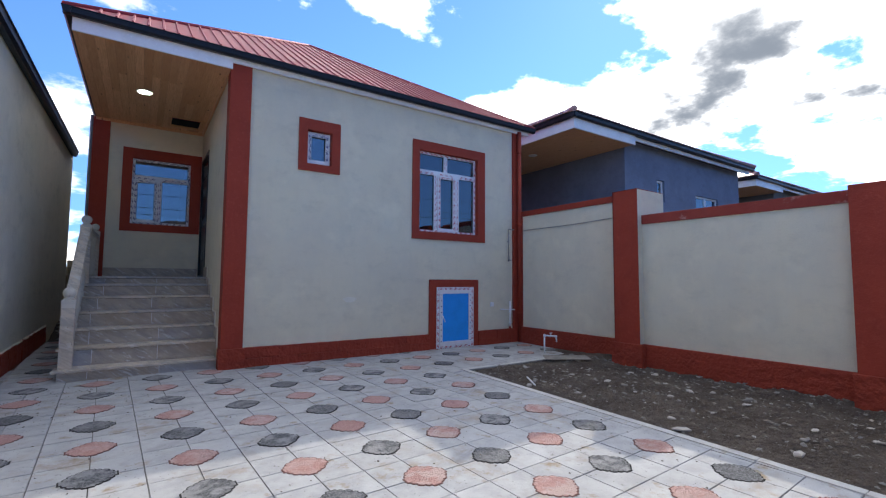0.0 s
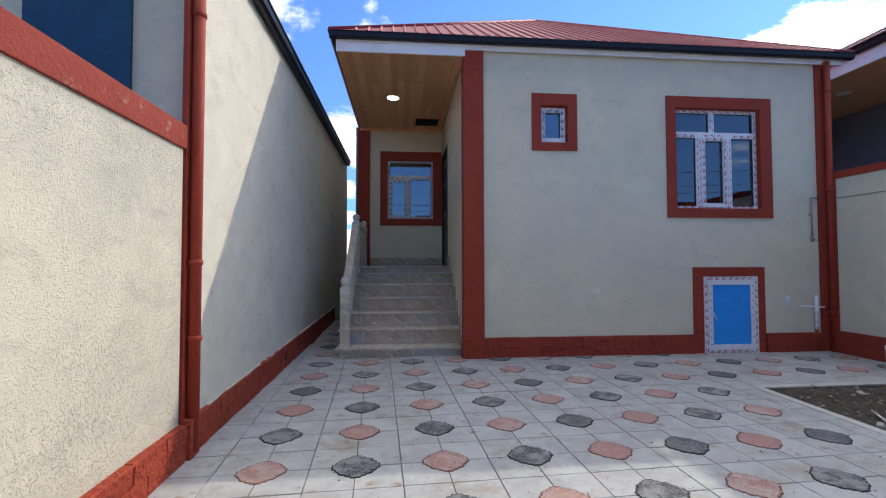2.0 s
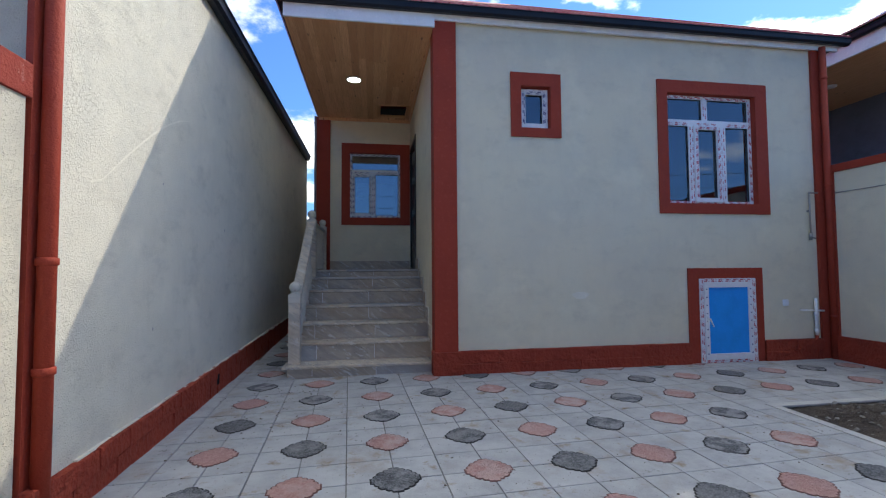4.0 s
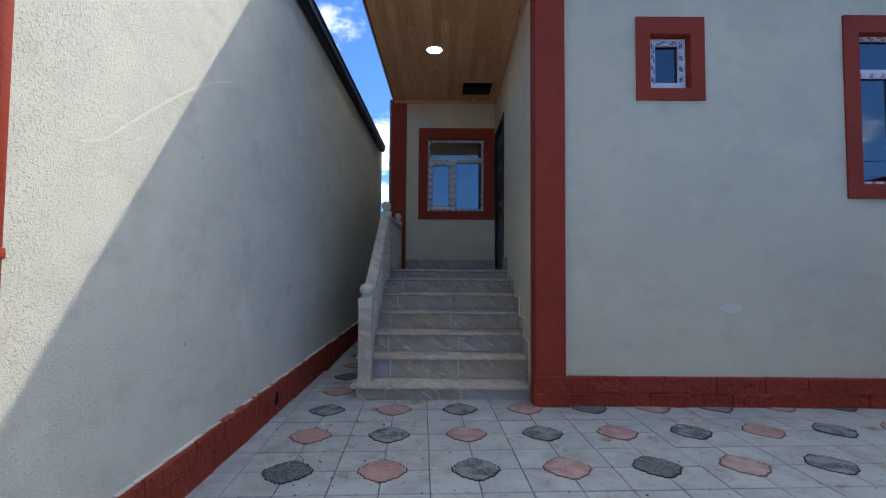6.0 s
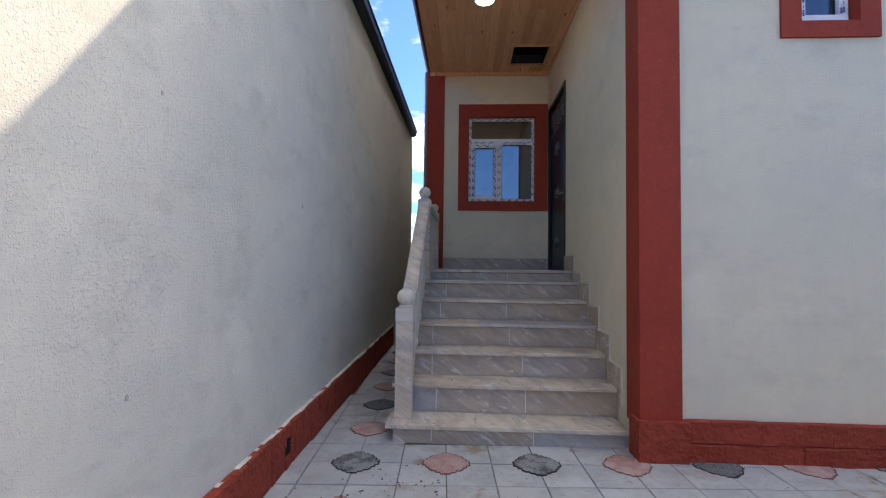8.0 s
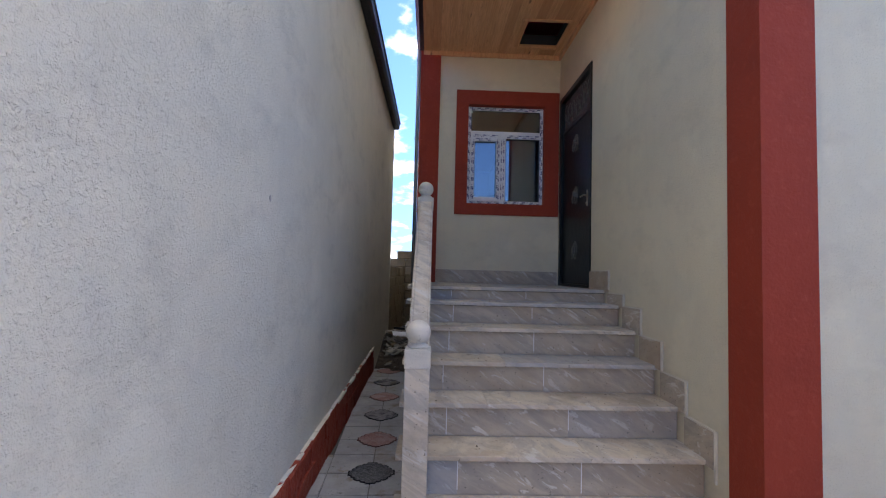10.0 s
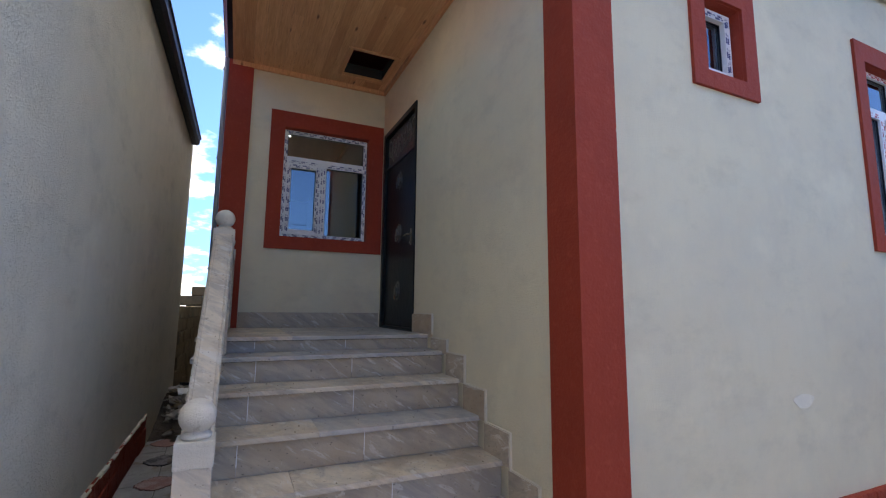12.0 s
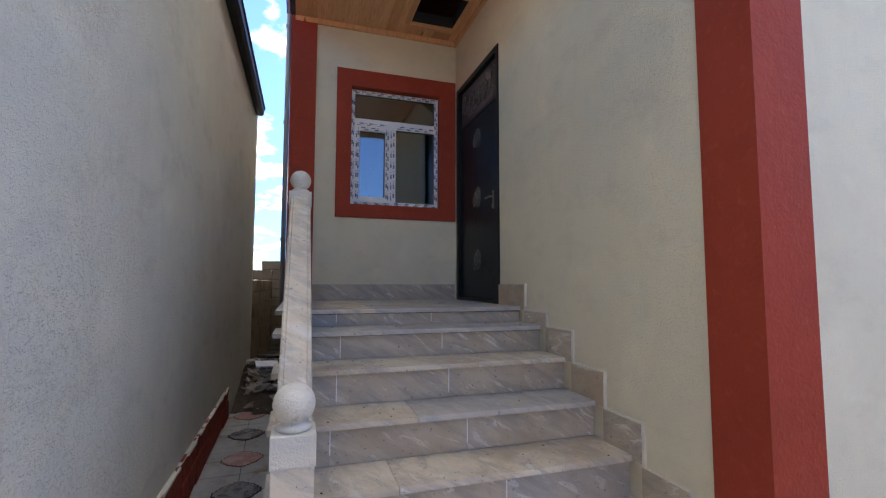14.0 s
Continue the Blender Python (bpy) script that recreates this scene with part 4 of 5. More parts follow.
# rainwater pipes of the house
pipe = thing("downpipe", "brick-red painted rainwater pipe on the house corner", "pipe")
bm = rod(bmesh.new(), (6.46, 6.715, 0.0), (6.46, 6.715, 4.36), 0.042, 16)
part("tube", bm, RED, pipe)
for z in (0.6, 2.4, 3.9):
    bm = lathe(bmesh.new(), 6.46, 6.715, [(0.042, z), (0.050, z + 0.003), (0.050, z + 0.03), (0.042, z + 0.033)], 16)
    box(bm, 6.45, 6.47, 6.715, 6.77, z + 0.01, z + 0.025)
    part("bracket", bm, RED, pipe)

# ---- small fittings on the front wall ----
gas = thing("gas_pipe", "thin grey steel gas pipe bent down the wall", "pipe")
bm = rod(bmesh.new(), (6.205, 6.765, 2.32), (6.205, 6.765, 1.72), 0.011)
rod(bm, (6.20, 6.765, 2.315), (6.34, 6.765, 2.315), 0.011)
part("tube", bm, STEEL, gas)
bm = rod(bmesh.new(), (6.205, 6.765, 1.76), (6.205, 6.765, 1.66), 0.019)
rod(bm, (6.205, 6.765, 1.70), (6.255, 6.735, 1.68), 0.008)
part("valve", bm, STEEL, gas, "small shut-off valve")
part("clip", boxed(6.19, 6.22, 6.77, FRONT, 2.05, 2.075), STEEL, gas)

drain = thing("waste_pipe", "white plastic waste pipes crossing on the wall", "pipe")
bm = rod(bmesh.new(), (6.235, 6.765, 0.36), (6.235, 6.765, 0.86), 0.020, 14)
bm2 = rod(bmesh.new(), (6.235, 6.765, 0.05), (6.235, 6.765, 0.36), 0.022, 14)
part("lower_stack", bm2, RED, drain, "red-painted lower length")
part("stack", bm, PVC_PIPE, drain)
bm = rod(bmesh.new(), (5.985, 6.765, 0.705), (6.36, 6.765, 0.690), 0.013, 14)
part("branch", bm, PVC_PIPE, drain)
for z0 in (0.62, 0.40):
    part("collar", lathe(bmesh.new(), 6.235, 6.765, [(0.020, z0), (0.026, z0 + 0.004), (0.026, z0 + 0.045), (0.020, z0 + 0.05)], 14), PVC_PIPE, drain)

socket = thing("wall_socket", "small square white socket on the cream wall", "socket")
part("plate", boxed(5.75, 5.83, FRONT - 0.018, FRONT, 0.765, 0.85, 0.004), UPVC, socket)
part("cover", boxed(5.758, 5.822, FRONT - 0.026, FRONT - 0.018, 0.773, 0.842, 0.003), UPVC, socket)

tap = thing("garden_tap", "white plastic standpipe with a bent spout", "tap")
gx, gy = 5.91, 5.53
bm = rod(bmesh.new(), (gx, gy, 0.0), (gx, gy, 0.335), 0.014)
rod(bm, (gx, gy, 0.33), (gx + 0.16, gy - 0.12, 0.315), 0.014)
rod(bm, (gx + 0.16, gy - 0.12, 0.32), (gx + 0.17, gy - 0.125, 0.22), 0.013)
part("tube", bm, PVC_PIPE, tap)
part("elbow", rod(bmesh.new(), (gx, gy, 0.30), (gx, gy, 0.348), 0.020), PVC_PIPE, tap)
part("elbow", rod(bmesh.new(), (gx + 0.16, gy - 0.12, 0.29), (gx + 0.16, gy - 0.12, 0.333), 0.020), PVC_PIPE, tap)
bm = rod(bmesh.new(), (gx + 0.09, gy - 0.067, 0.32), (gx + 0.09, gy - 0.067, 0.372), 0.008)
box(bm, gx + 0.06, gx + 0.12, gy - 0.075, gy - 0.059, 0.366, 0.376)
part("lever", bm, PVC_PIPE, tap)

# ---- the wall on the soil bed's side ----
RIGHT_A, RIGHT_B, RIGHT_C = 6.50, 6.15, 6.02
solid("wall_garden_far", boxed(RIGHT_A, RIGHT_A + 0.22, 4.15, 6.76, -0.2, 2.585), CREAM, "cream stuccoed garden wall", "wall")
solid("coping_far", boxed(RIGHT_A - 0.022, RIGHT_A + 0.24, 4.15, 6.72, 2.585, 2.69, 0.008), RED, "brick-red painted coping of the garden wall", "coping")
solid("pilaster_garden_end", boxed(RIGHT_A - 0.025, RIGHT_A, 6.66, 6.755, 0.2, 2.585), RED, "brick-red painted end of the garden wall", "pilaster")
solid("baseboard_far", boxed(RIGHT_A - 0.05, RIGHT_A, 4.15, 6.75, -0.2, 0.355, 0.01), RED_ROUGH, "rough brick-red plinth of the garden wall", "plinth")
solid("wall_garden_near", boxed(RIGHT_B, RIGHT_B + 0.24, -3.0, 3.80, -0.2, 2.12), CREAM, "cream stuccoed garden wall", "wall")
bm = boxed(RIGHT_B - 0.022, RIGHT_B + 0.26, -3.0, 3.795, 2.12, 2.255, 0.008)
solid("coping_near", bm, COPING, "brick-red painted coping of the garden wall", "coping")
solid("baseboard_near", boxed(RIGHT_B - 0.055, RIGHT_B, -3.0, 3.80, -0.2, 0.375, 0.01), RED_ROUGH, "rough brick-red plinth of the garden wall", "plinth")
solid("pillar_garden", boxed(RIGHT_C + 0.006, RIGHT_A + 0.23, 3.80, 4.19, -0.2, 2.64), CREAM, "cream pillar of the garden wall", "pillar")
bm = box(bmesh.new(), RIGHT_C, RIGHT_C + 0.006, 3.788, 4.202, 0.35, 2.648)
box(bm, RIGHT_C, RIGHT_A, 4.19, 4.202, 0.35, 2.648)
box(bm, RIGHT_C, RIGHT_A + 0.23, 3.80, 4.202, 2.64, 2.648)
solid("pillar_face", bm, RED, "brick-red painted face of the garden pillar", "pillar")
solid("pillar_foot", boxed(RIGHT_C - 0.03, RIGHT_A - 0.02, 3.74, 4.24, -0.2, 0.375, 0.012), RED_ROUGH, "rough brick-red foot of the garden pillar", "pillar")
solid("pillar_garden_red", boxed(RIGHT_C, RIGHT_B, 0.80, 1.43, -0.2, 2.285, 0.006), RED, "brick-red painted pillar of the garden wall", "pillar")
solid("pillar_red_foot", boxed(RIGHT_C - 0.03, RIGHT_B, 0.77, 1.46, -0.2, 0.375, 0.012), RED_ROUGH, "rough brick-red foot of the garden pillar", "pillar")
cable = thing("wall_cable", "thin grey cable sagging along the garden wall", "cable")
bm = bmesh.new()
last = None
for i in range(13):
    t = i / 12
    p = (RIGHT_A - 0.008, 6.66 - 2.40 * t, 2.30 - 0.02 * math.sin(math.pi * t) + 0.04 * t)
    if last:
        rod(bm, last, p, 0.006, 6)
    last = p
part("wire", bm, STEEL, cable)

# ---- the neighbour's wall on the passage side ----
LEFT = -1.385


def leaned(bm):
    """The next house stands a little askew: its wall nears the porch towards the far end."""
    for v in bm.verts:
        v.co.x += 0.006 * max(0.0, v.co.y - 4.23)
    return bm


solid("wall_passage", leaned(boxed(LEFT - 0.25, LEFT, 4.23, 12.7, -0.2, 4.04)), COARSE, "tall cream stuccoed wall of the next house", "wall")
solid("wall_low", boxed(LEFT - 0.22, LEFT, -3.0, 3.83, -0.2, 2.130), STIPPLE, "low cream boundary wall with coarse stucco", "wall")
bm = boxed(LEFT - 0.24, LEFT + 0.018, -3.0, 3.85, 2.130, 2.295, 0.008)
solid("coping_low", bm, COPING, "brick-red painted coping with worn patches", "coping")
solid("pilaster_passage", boxed(LEFT - 0.02, LEFT + 0.012, 3.85, 3.94, 0.0, 4.04), RED, "brick-red painted corner strip of the next house", "pilaster")
plinth = thing("baseboard_passage", "rough brick-red painted block plinth of the passage wall", "plinth", kind="structure")
bm = boxed(LEFT - 0.01, LEFT + 0.036, -3.0, 4.0, -0.2, 0.240)
box(bm, LEFT - 0.01, LEFT + 0.036, 4.0, 10.62, -0.2, 0.240)
for v in bm.verts:
    if v.co.z > 0 and v.co.y > 10:
        v.co.z += 0.026 * 6.62
part("core", bm, RED_ROUGH, plinth)


def side_block(y0, y1, z0, z1, rng):
    bm = box(bmesh.new(), LEFT - 0.02, LEFT + 0.052, y0, y1, z0, z1)
    bmesh.ops.bevel(bm, geom=bm.edges[:], offset=0.008, segments=1, affect="EDGES")
    for v in bm.verts:
        v.co += Vector((rng.uniform(-0.008, 0.008), 0, rng.uniform(-0.004, 0.004) + 0.026 * max(0.0, v.co.y - 4.0)))
    return bm


rng = random.Random(31)
for lo, hi in ((-0.06, 0.125), (0.125, 0.252)):
    y = -1.0
    while y < 10.57:
        w = min(rng.uniform(0.32, 0.46), 10.62 - y)
        # leave the little drain hole open
        if not (y < 6.53 and y + w > 6.43):
            part("block", side_block(y, y + w, lo, hi, rng), RED_ROUGH, plinth)
        else:
            part("block", side_block(y, 6.425, lo, hi, rng), RED_ROUGH, plinth)
            part("block", side_block(6.525, y + w, lo, hi, rng), RED_ROUGH, plinth)
        y += w
for lo, hi in ((-0.06, 0.055), (0.166, 0.252)):
    part("block", side_block(6.425, 6.525, lo, hi, rng), RED_ROUGH, plinth)
# no real depth: a black plate paints the hole's shade
part("drain_hole", boxed(LEFT + 0.03, LEFT + 0.040, 6.415, 6.535, 0.09, 0.235), VOID, plinth, "black plate for the shade inside the square drain hole")
# a ragged cream line of plaster where the wall meets its plinth
rng = random.Random(33)
edge_bm = bmesh.new()
y = 4.25
while y < 10.6:
    w = rng.uniform(0.05, 0.16)
    z = 0.252 + 0.026 * (y - 4.0)
    x1 = LEFT + 0.006 * (y - 4.0) + 0.016 + rng.uniform(0.0, 0.012)
    box(edge_bm, LEFT - 0.01, x1, y, y + w - 0.0005, z - 0.012, z + rng.uniform(0.001, 0.009))
    y += w
part("plaster_edge", edge_bm, MORTAR, plinth, "ragged cream plaster line on top")

pipe = thing("downpipe", "brick-red painted rainwater pipe at the wall corner", "pipe")
part("tube", rod(bmesh.new(), (LEFT + 0.055, 3.92, 0.05), (LEFT + 0.055, 3.92, 4.02), 0.040, 18), RED, pipe)
for z in (0.80, 1.33, 3.1):
    part("collar", lathe(bmesh.new(), LEFT + 0.055, 3.92, [(0.040, z), (0.048, z + 0.004), (0.048, z + 0.035), (0.040, z + 0.04)], 18), RED, pipe)
solid("pipe_shoe", boxed(LEFT + 0.01, LEFT + 0.075, 3.84, 3.99, -0.1, 0.28, 0.012), RED_ROUGH, "rough brick-red block at the pipe's foot", "plinth")

bm = bmesh.new()
gutter_run(bm, (LEFT + 0.005, 3.78, 3.965), (LEFT + 0.005, 12.42, 3.905), (1, 0, 0), 1.28)
solid("gutter_passage", leaned(bm), BLACK_METAL, "black metal gutter of the next house", "gutter")
bm = prism(bmesh.new(), [(LEFT + 0.06, 3.8, 4.085), (LEFT + 0.06, 3.8, 4.125), (-6.0, 3.8, 5.9), (-6.0, 3.8, 5.86)], 9.0, (0, 1, 0))
solid("roof_passage", bm, ROOF, "red metal roof of the next house", "roof")
solid("eaves_passage", leaned(boxed(LEFT - 0.24, LEFT + 0.02, 3.9, 12.72, 4.042, 4.08)), BLACK_METAL, "black eaves board of the next house", "fascia")
# its front, seen over the low wall
NF = 3.98
solid("wall_next_front", pierced("x", -6.0, LEFT - 0.022, -0.2, 4.10, NF - 0.04, NF + 0.25, [(-3.75, -2.71, 2.4, 3.56)]), CREAM, "cream front wall of the next house", "wall")
solid("wall_passage_corner", boxed(LEFT - 0.022, LEFT, 3.942, 4.23, -0.2, 4.04), COARSE, "tall cream stuccoed wall of the next house", "wall")
solid("panel_navy", boxed(-2.50, -1.79, NF - 0.07, NF - 0.04, 0.0, 4.10), NAVY, "navy painted panel on the next house's front", "panel")
solid("wall_next_back", boxed(-6.0, -5.75, NF + 0.25, 12.7, -0.2, 4.10), CREAM, "plain outer wall of the next house", "wall")
window("window_4", (-3.75, -2.71, 2.4, 3.56), NF + 0.06, [(-3.70, -3.26, 2.46, 3.49, False), (-3.20, -2.77, 2.46, 3.49, False)], INK_BLUE, "white plastic window of the next house", seed=8)
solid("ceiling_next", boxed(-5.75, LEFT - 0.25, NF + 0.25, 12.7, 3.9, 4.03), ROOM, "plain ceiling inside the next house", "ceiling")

drain = thing("downpipe", "thin grey rainwater pipe beside the red corner strip", "pipe")
part("tube", rod(bmesh.new(), (-0.842, PORCH_Y + 0.03, 1.22), (-0.842, PORCH_Y + 0.03, SOFFIT + 0.02), 0.024, 14), GREY_PIPE, drain)
for z in (1.9, 3.1, 4.12):
    part("bracket", boxed(-0.872, -0.81, PORCH_Y + 0.012, PORCH_Y + 0.048, z, z + 0.03, 0.003), STEEL, drain)

# ---- the end of the passage: rough limestone walls and rubble ----
def block_wall(name, place, count, courses, label):
    wall = thing(name, label, "wall", kind="structure")
    rng = random.Random(len(label))
    me = []
    for k in range(6):
        bm = box(bmesh.new(), -0.195, 0.195, -0.09, 0.09, 0.0, 0.187)
        bmesh.ops.bevel(bm, geom=bm.edges[:], offset=0.012, segments=1, affect="EDGES")
        for v in bm.verts:
            v.co += Vector([rng.uniform(-0.008, 0.008) for _ in range(3)])
        me.append(to_mesh("block", bm, BLOCK))
    for c in range(courses):
        for i in range(count):
            if c == courses - 1 and rng.random() < 0.25:
                continue
            ob = new("block", rng.choice(me))
            ob.parent = wall
            ob.matrix_basis = place @ pose(0.4 * i + 0.2 * (c % 2), rng.uniform(-0.01, 0.01), 0.19 * c, 0, 0, rng.uniform(-1.5, 1.5))
    return wall


block_wall("wall_block_end", pose(-1.42, 15.5, 0.02), 3, 10, "rough unplastered limestone block wall across the passage")
block_wall("wall_block_side", pose(-1.42, 12.92, 0.0, 0, 0, 87), 6, 8, "rough unplastered limestone block wall beside the passage")
solid("mortar_end", boxed(-1.5, 0.0, 15.47, 15.53, -0.1, 1.70), SOIL, "dark mortar in the block wall", "wall")
solid("mortar_side", boxed(-1.45, -1.40, 12.7, 15.4, -0.1, 1.35), SOIL, "dark mortar in the block wall", "wall")

def heap_height(x, y):
    return 0.30 * math.exp(-((y - 12.1) / 0.75) ** 2) * (0.75 + 0.25 * math.cos(3.0 * (x + 1.05)))


heap = bmesh.new()
cols = [[heap.verts.new((x, y, slope(y) - 0.012 + heap_height(x, y) + 0.03 * noise.noise((x * 7, y * 7, 2.0)) + 0.015 * noise.noise((x * 19, y * 19, 4.0)))) for x in np.linspace(-1.36, -0.74, 26)] for y in np.linspace(10.7, 15.4, 150)]
for p, q in zip(cols, cols[1:]):
    for i in range(25):
        heap.faces.new((p[i], p[i + 1], q[i + 1], q[i])).smooth = True
solid("earth_heap", heap, SOIL, "dark earth heaped at the end of the passage", "rubble", "stuff")
rng = random.Random(77)
pieces = []
for k in range(8):
    n = rng.choice((4, 5))
    size = rng.uniform(0.05, 0.10)
    ring = []
    for i in range(n):
        a = 2 * math.pi * (i + rng.uniform(-0.25, 0.25)) / n
        ring.append((size * rng.uniform(0.7, 1.3) * math.cos(a), size * rng.uniform(0.5, 0.9) * math.sin(a), 0.0))
    pieces.append(to_mesh("fragment", prism(bmesh.new(), ring, 0.014, (0, 0, 1)), (PEBBLE, BLOCK, SHARD, PEBBLE)[k % 4]))
for k in range(130):
    x, y = rng.uniform(-1.28, -0.80), rng.gauss(11.75, 0.42)
    ob = tagged(new("fragment", rng.choice(pieces)), "broken flat piece of tile in the rubble heap", "rubble", "rubble in the passage")
    ob.matrix_basis = pose(x, y, slope(y) + heap_height(x, y) + 0.012 + 0.02 * rng.random(), rng.uniform(-28, 28), rng.uniform(-28, 28), rng.uniform(0, 360))
scrap = thing("plaster_sheet", "white broken board lying on the rubble", "board")
part("sheet", boxed(-0.14, 0.14, -0.09, 0.09, 0.0, 0.02, 0.004), WHITE, scrap)
scrap.matrix_basis = pose(-1.05, 11.85, slope(11.85) + heap_height(-1.05, 11.85) + 0.045, 14, 4, 12)
for k, (x, y, turn) in enumerate(((-1.02, 12.15, 35), (-0.92, 12.3, -20), (-1.1, 12.4, 70))):
    stick = thing("wood_offcut", "dark broken offcut of timber on the rubble", "offcut", "offcuts on the rubble")
    part("piece", boxed(-0.20, 0.20, -0.03, 0.03, 0.0, 0.035, 0.005), BLOCK if k == 1 else DARK, stick)
    stick.matrix_basis = pose(x, y, slope(y) + heap_height(x, y) + 0.05, 6 * k, 8 - 7 * k, turn)

# ---- houses beyond the garden wall ----
def next_house(ox, oy, oz, wall_mat, trim_mat, label):
    """A single-storey house like the first: porch at one end, hip roof, white fascia."""
    h = thing("house", label, "house", "row of houses")
    h.matrix_basis = pose(ox, oy, oz)
    small, big = (3.62, 3.98, 3.03, 3.60), (5.55, 6.85, 2.30, 3.40)
    part("wall", pierced("x", 2.25, 8.20, -0.6, 4.42, 0.40, 0.65, [small, big]), wall_mat, h)
    part("wall", boxed(2.25, 2.50, 0.65, 7.6, -0.6, 4.42), wall_mat, h)
    part("wall", boxed(0.1, 2.25, 4.4, 4.65, -0.6, 4.42), wall_mat, h)
    part("wall", boxed(7.95, 8.20, 0.65, 7.6, -0.6, 4.42), wall_mat, h)
    part("wall", boxed(0.1, 8.2, 7.6, 7.85, -0.6, 4.42), wall_mat, h)
    part("porch_floor", boxed(0.1, 2.25, 0.8, 4.4, -0.6, 1.2), KERB, h)
    part("porch_ceiling", boxed(0.12, 2.25, 0.15, 4.4, 4.22, 4.25), WOOD, h, "pine boarded porch ceiling")
    part("porch_lamp", lathe(bmesh.new(), 0.95, 2.2, [(0.11, 4.222), (0.11, 4.205), (0.001, 4.203)], 24), UPVC, h, "round flush lamp")
    part("porch_door", boxed(1.1, 2.0, 4.36, 4.40, 1.2, 3.3, 0.01), BLACK_METAL, h)
    part("attic_floor", boxed(0.1, 8.2, 0.15, 7.6, 4.43, 4.46), DARK, h)
    bm = box(bmesh.new(), 0.06, 2.25, 0.10, 0.14, 4.20, 4.42)
    box(bm, 0.06, 0.10, 0.14, 7.7, 4.20, 4.42)
    box(bm, 2.25, 8.35, 0.14, 0.18, 4.33, 4.42)
    part("fascia", bm, WHITE, h, "white painted fascia")
    bm = bmesh.new()
    gutter_run(bm, (-0.05, 0.10, 4.42), (8.45, 0.10, 4.42), (0, -1, 0))
    gutter_run(bm, (0.06, 0.0, 4.42), (0.06, 7.8, 4.42), (-1, 0, 0))
    part("gutter", bm, BLACK_METAL, h)
    top = Vector((4.2, 3.95, 6.6))
    cs = [Vector((-0.05, 0.0, 4.53)), Vector((8.45, 0.0, 4.53)), Vector((8.45, 7.9, 4.53)), Vector((-0.05, 7.9, 4.53))]
    bm = bmesh.new()
    for i in range(4):
        a, b = cs[i], cs[(i + 1) % 4]
        prism(bm, (a, b, top), 0.02, (b - a).cross(top - a).normalized())
    r = part("roof", bm, trim_mat, h, "red-brown metal sheet roof")
    for i in range(4):
        part("hip_cap", rod(bmesh.new(), cs[i] + Vector((0, 0, 0.03)), top + Vector((0, 0, 0.03)), 0.06, 10), trim_mat, r)
    for x0, x1, z0, z1 in (small, big):
        cells = [(x0 + 0.06, x1 - 0.06, z0 + 0.06, z1 - 0.06)]
        if x1 - x0 > 1:
            cells = [(x0 + 0.05, x0 + 0.60, z0 + 0.05, z1 - 0.05), (x0 + 0.68, x1 - 0.05, z0 + 0.05, z1 - 0.05)]
        f = part("window", pierced("x", x0, x1, z0, z1, 0.46, 0.52, cells), UPVC, h, "white plastic window")
        for c in cells:
            g = part("pane", boxed(c[0], c[1], 0.485, 0.495, c[2], c[3]), GLASS, f)
            g.visible_shadow = False
    return h


next_house(7.45, 6.05, 0.32, SLATE, PALE_ROOF, "slate-grey rendered house with a pine porch ceiling")
next_house(16.9, 6.35, 0.30, GREY_STUCCO, PALE_ROOF, "grey rendered house with a hip roof further along")
next_house(26.3, 6.5, 0.30, GREY_STUCCO, PALE_ROOF, "grey rendered house at the end of the row")

# ---- behind the walker: plain walls that close the yard, and a house over the road that the panes mirror ----
solid("wall_street", boxed(-1.6, 6.4, -3.25, -3.0, -0.2, 2.1), CREAM, "plain cream street wall", "wall")
opposite = thing("house", "low cream house with a dark roof over the road", "house", "row of houses")
part("wall", boxed(-2.0, 13.0, -23.0, -16.0, -0.2, 3.4), CREAM, opposite)
bm = prism(bmesh.new(), [(-3.0, -15.4, 3.3), (14.0, -15.4, 3.3), (9.5, -19.5, 5.6), (1.5, -19.5, 5.6)], 0.05, (0, 0, 1))
prism(bm, [(14.0, -15.4, 3.3), (14.0, -23.6, 3.3), (9.5, -19.5, 5.6)], 0.05, (0, 0, 1))
prism(bm, [(-3.0, -23.6, 3.3), (-3.0, -15.4, 3.3), (1.5, -19.5, 5.6)], 0.05, (0, 0, 1))
part("roof", bm, DARK_ROOF, opposite, "dark metal roof")
for x in (0.5, 4.0, 8.5):
    part("window", boxed(x, x + 1.4, -16.0, -15.97, 1.2, 2.6), BLACK_METAL, opposite)
for px in (-30.0, 30.0):
    pole = thing("utility_pole", "plain grey concrete pole that holds the cables", "pole", "cable poles")
    part("shaft", rod(bmesh.new(), (px, -11.0, -0.16), (px, -11.0, 7.6), 0.12, 12), KERB, pole)
wires = thing("overhead_cable", "black overhead cables strung above the road", "cable")
for z in (6.2, 6.6, 7.4):
    bm = bmesh.new()
    last = None
    for i in range(21):
        t = i / 20
        p = (-30 + 60 * t, -11.0, z - 1.2 * 4 * t * (1 - t))
        if last:
            rod(bm, last, p, 0.018, 5)
        last = p
    part("wire", bm, CABLE, wires)

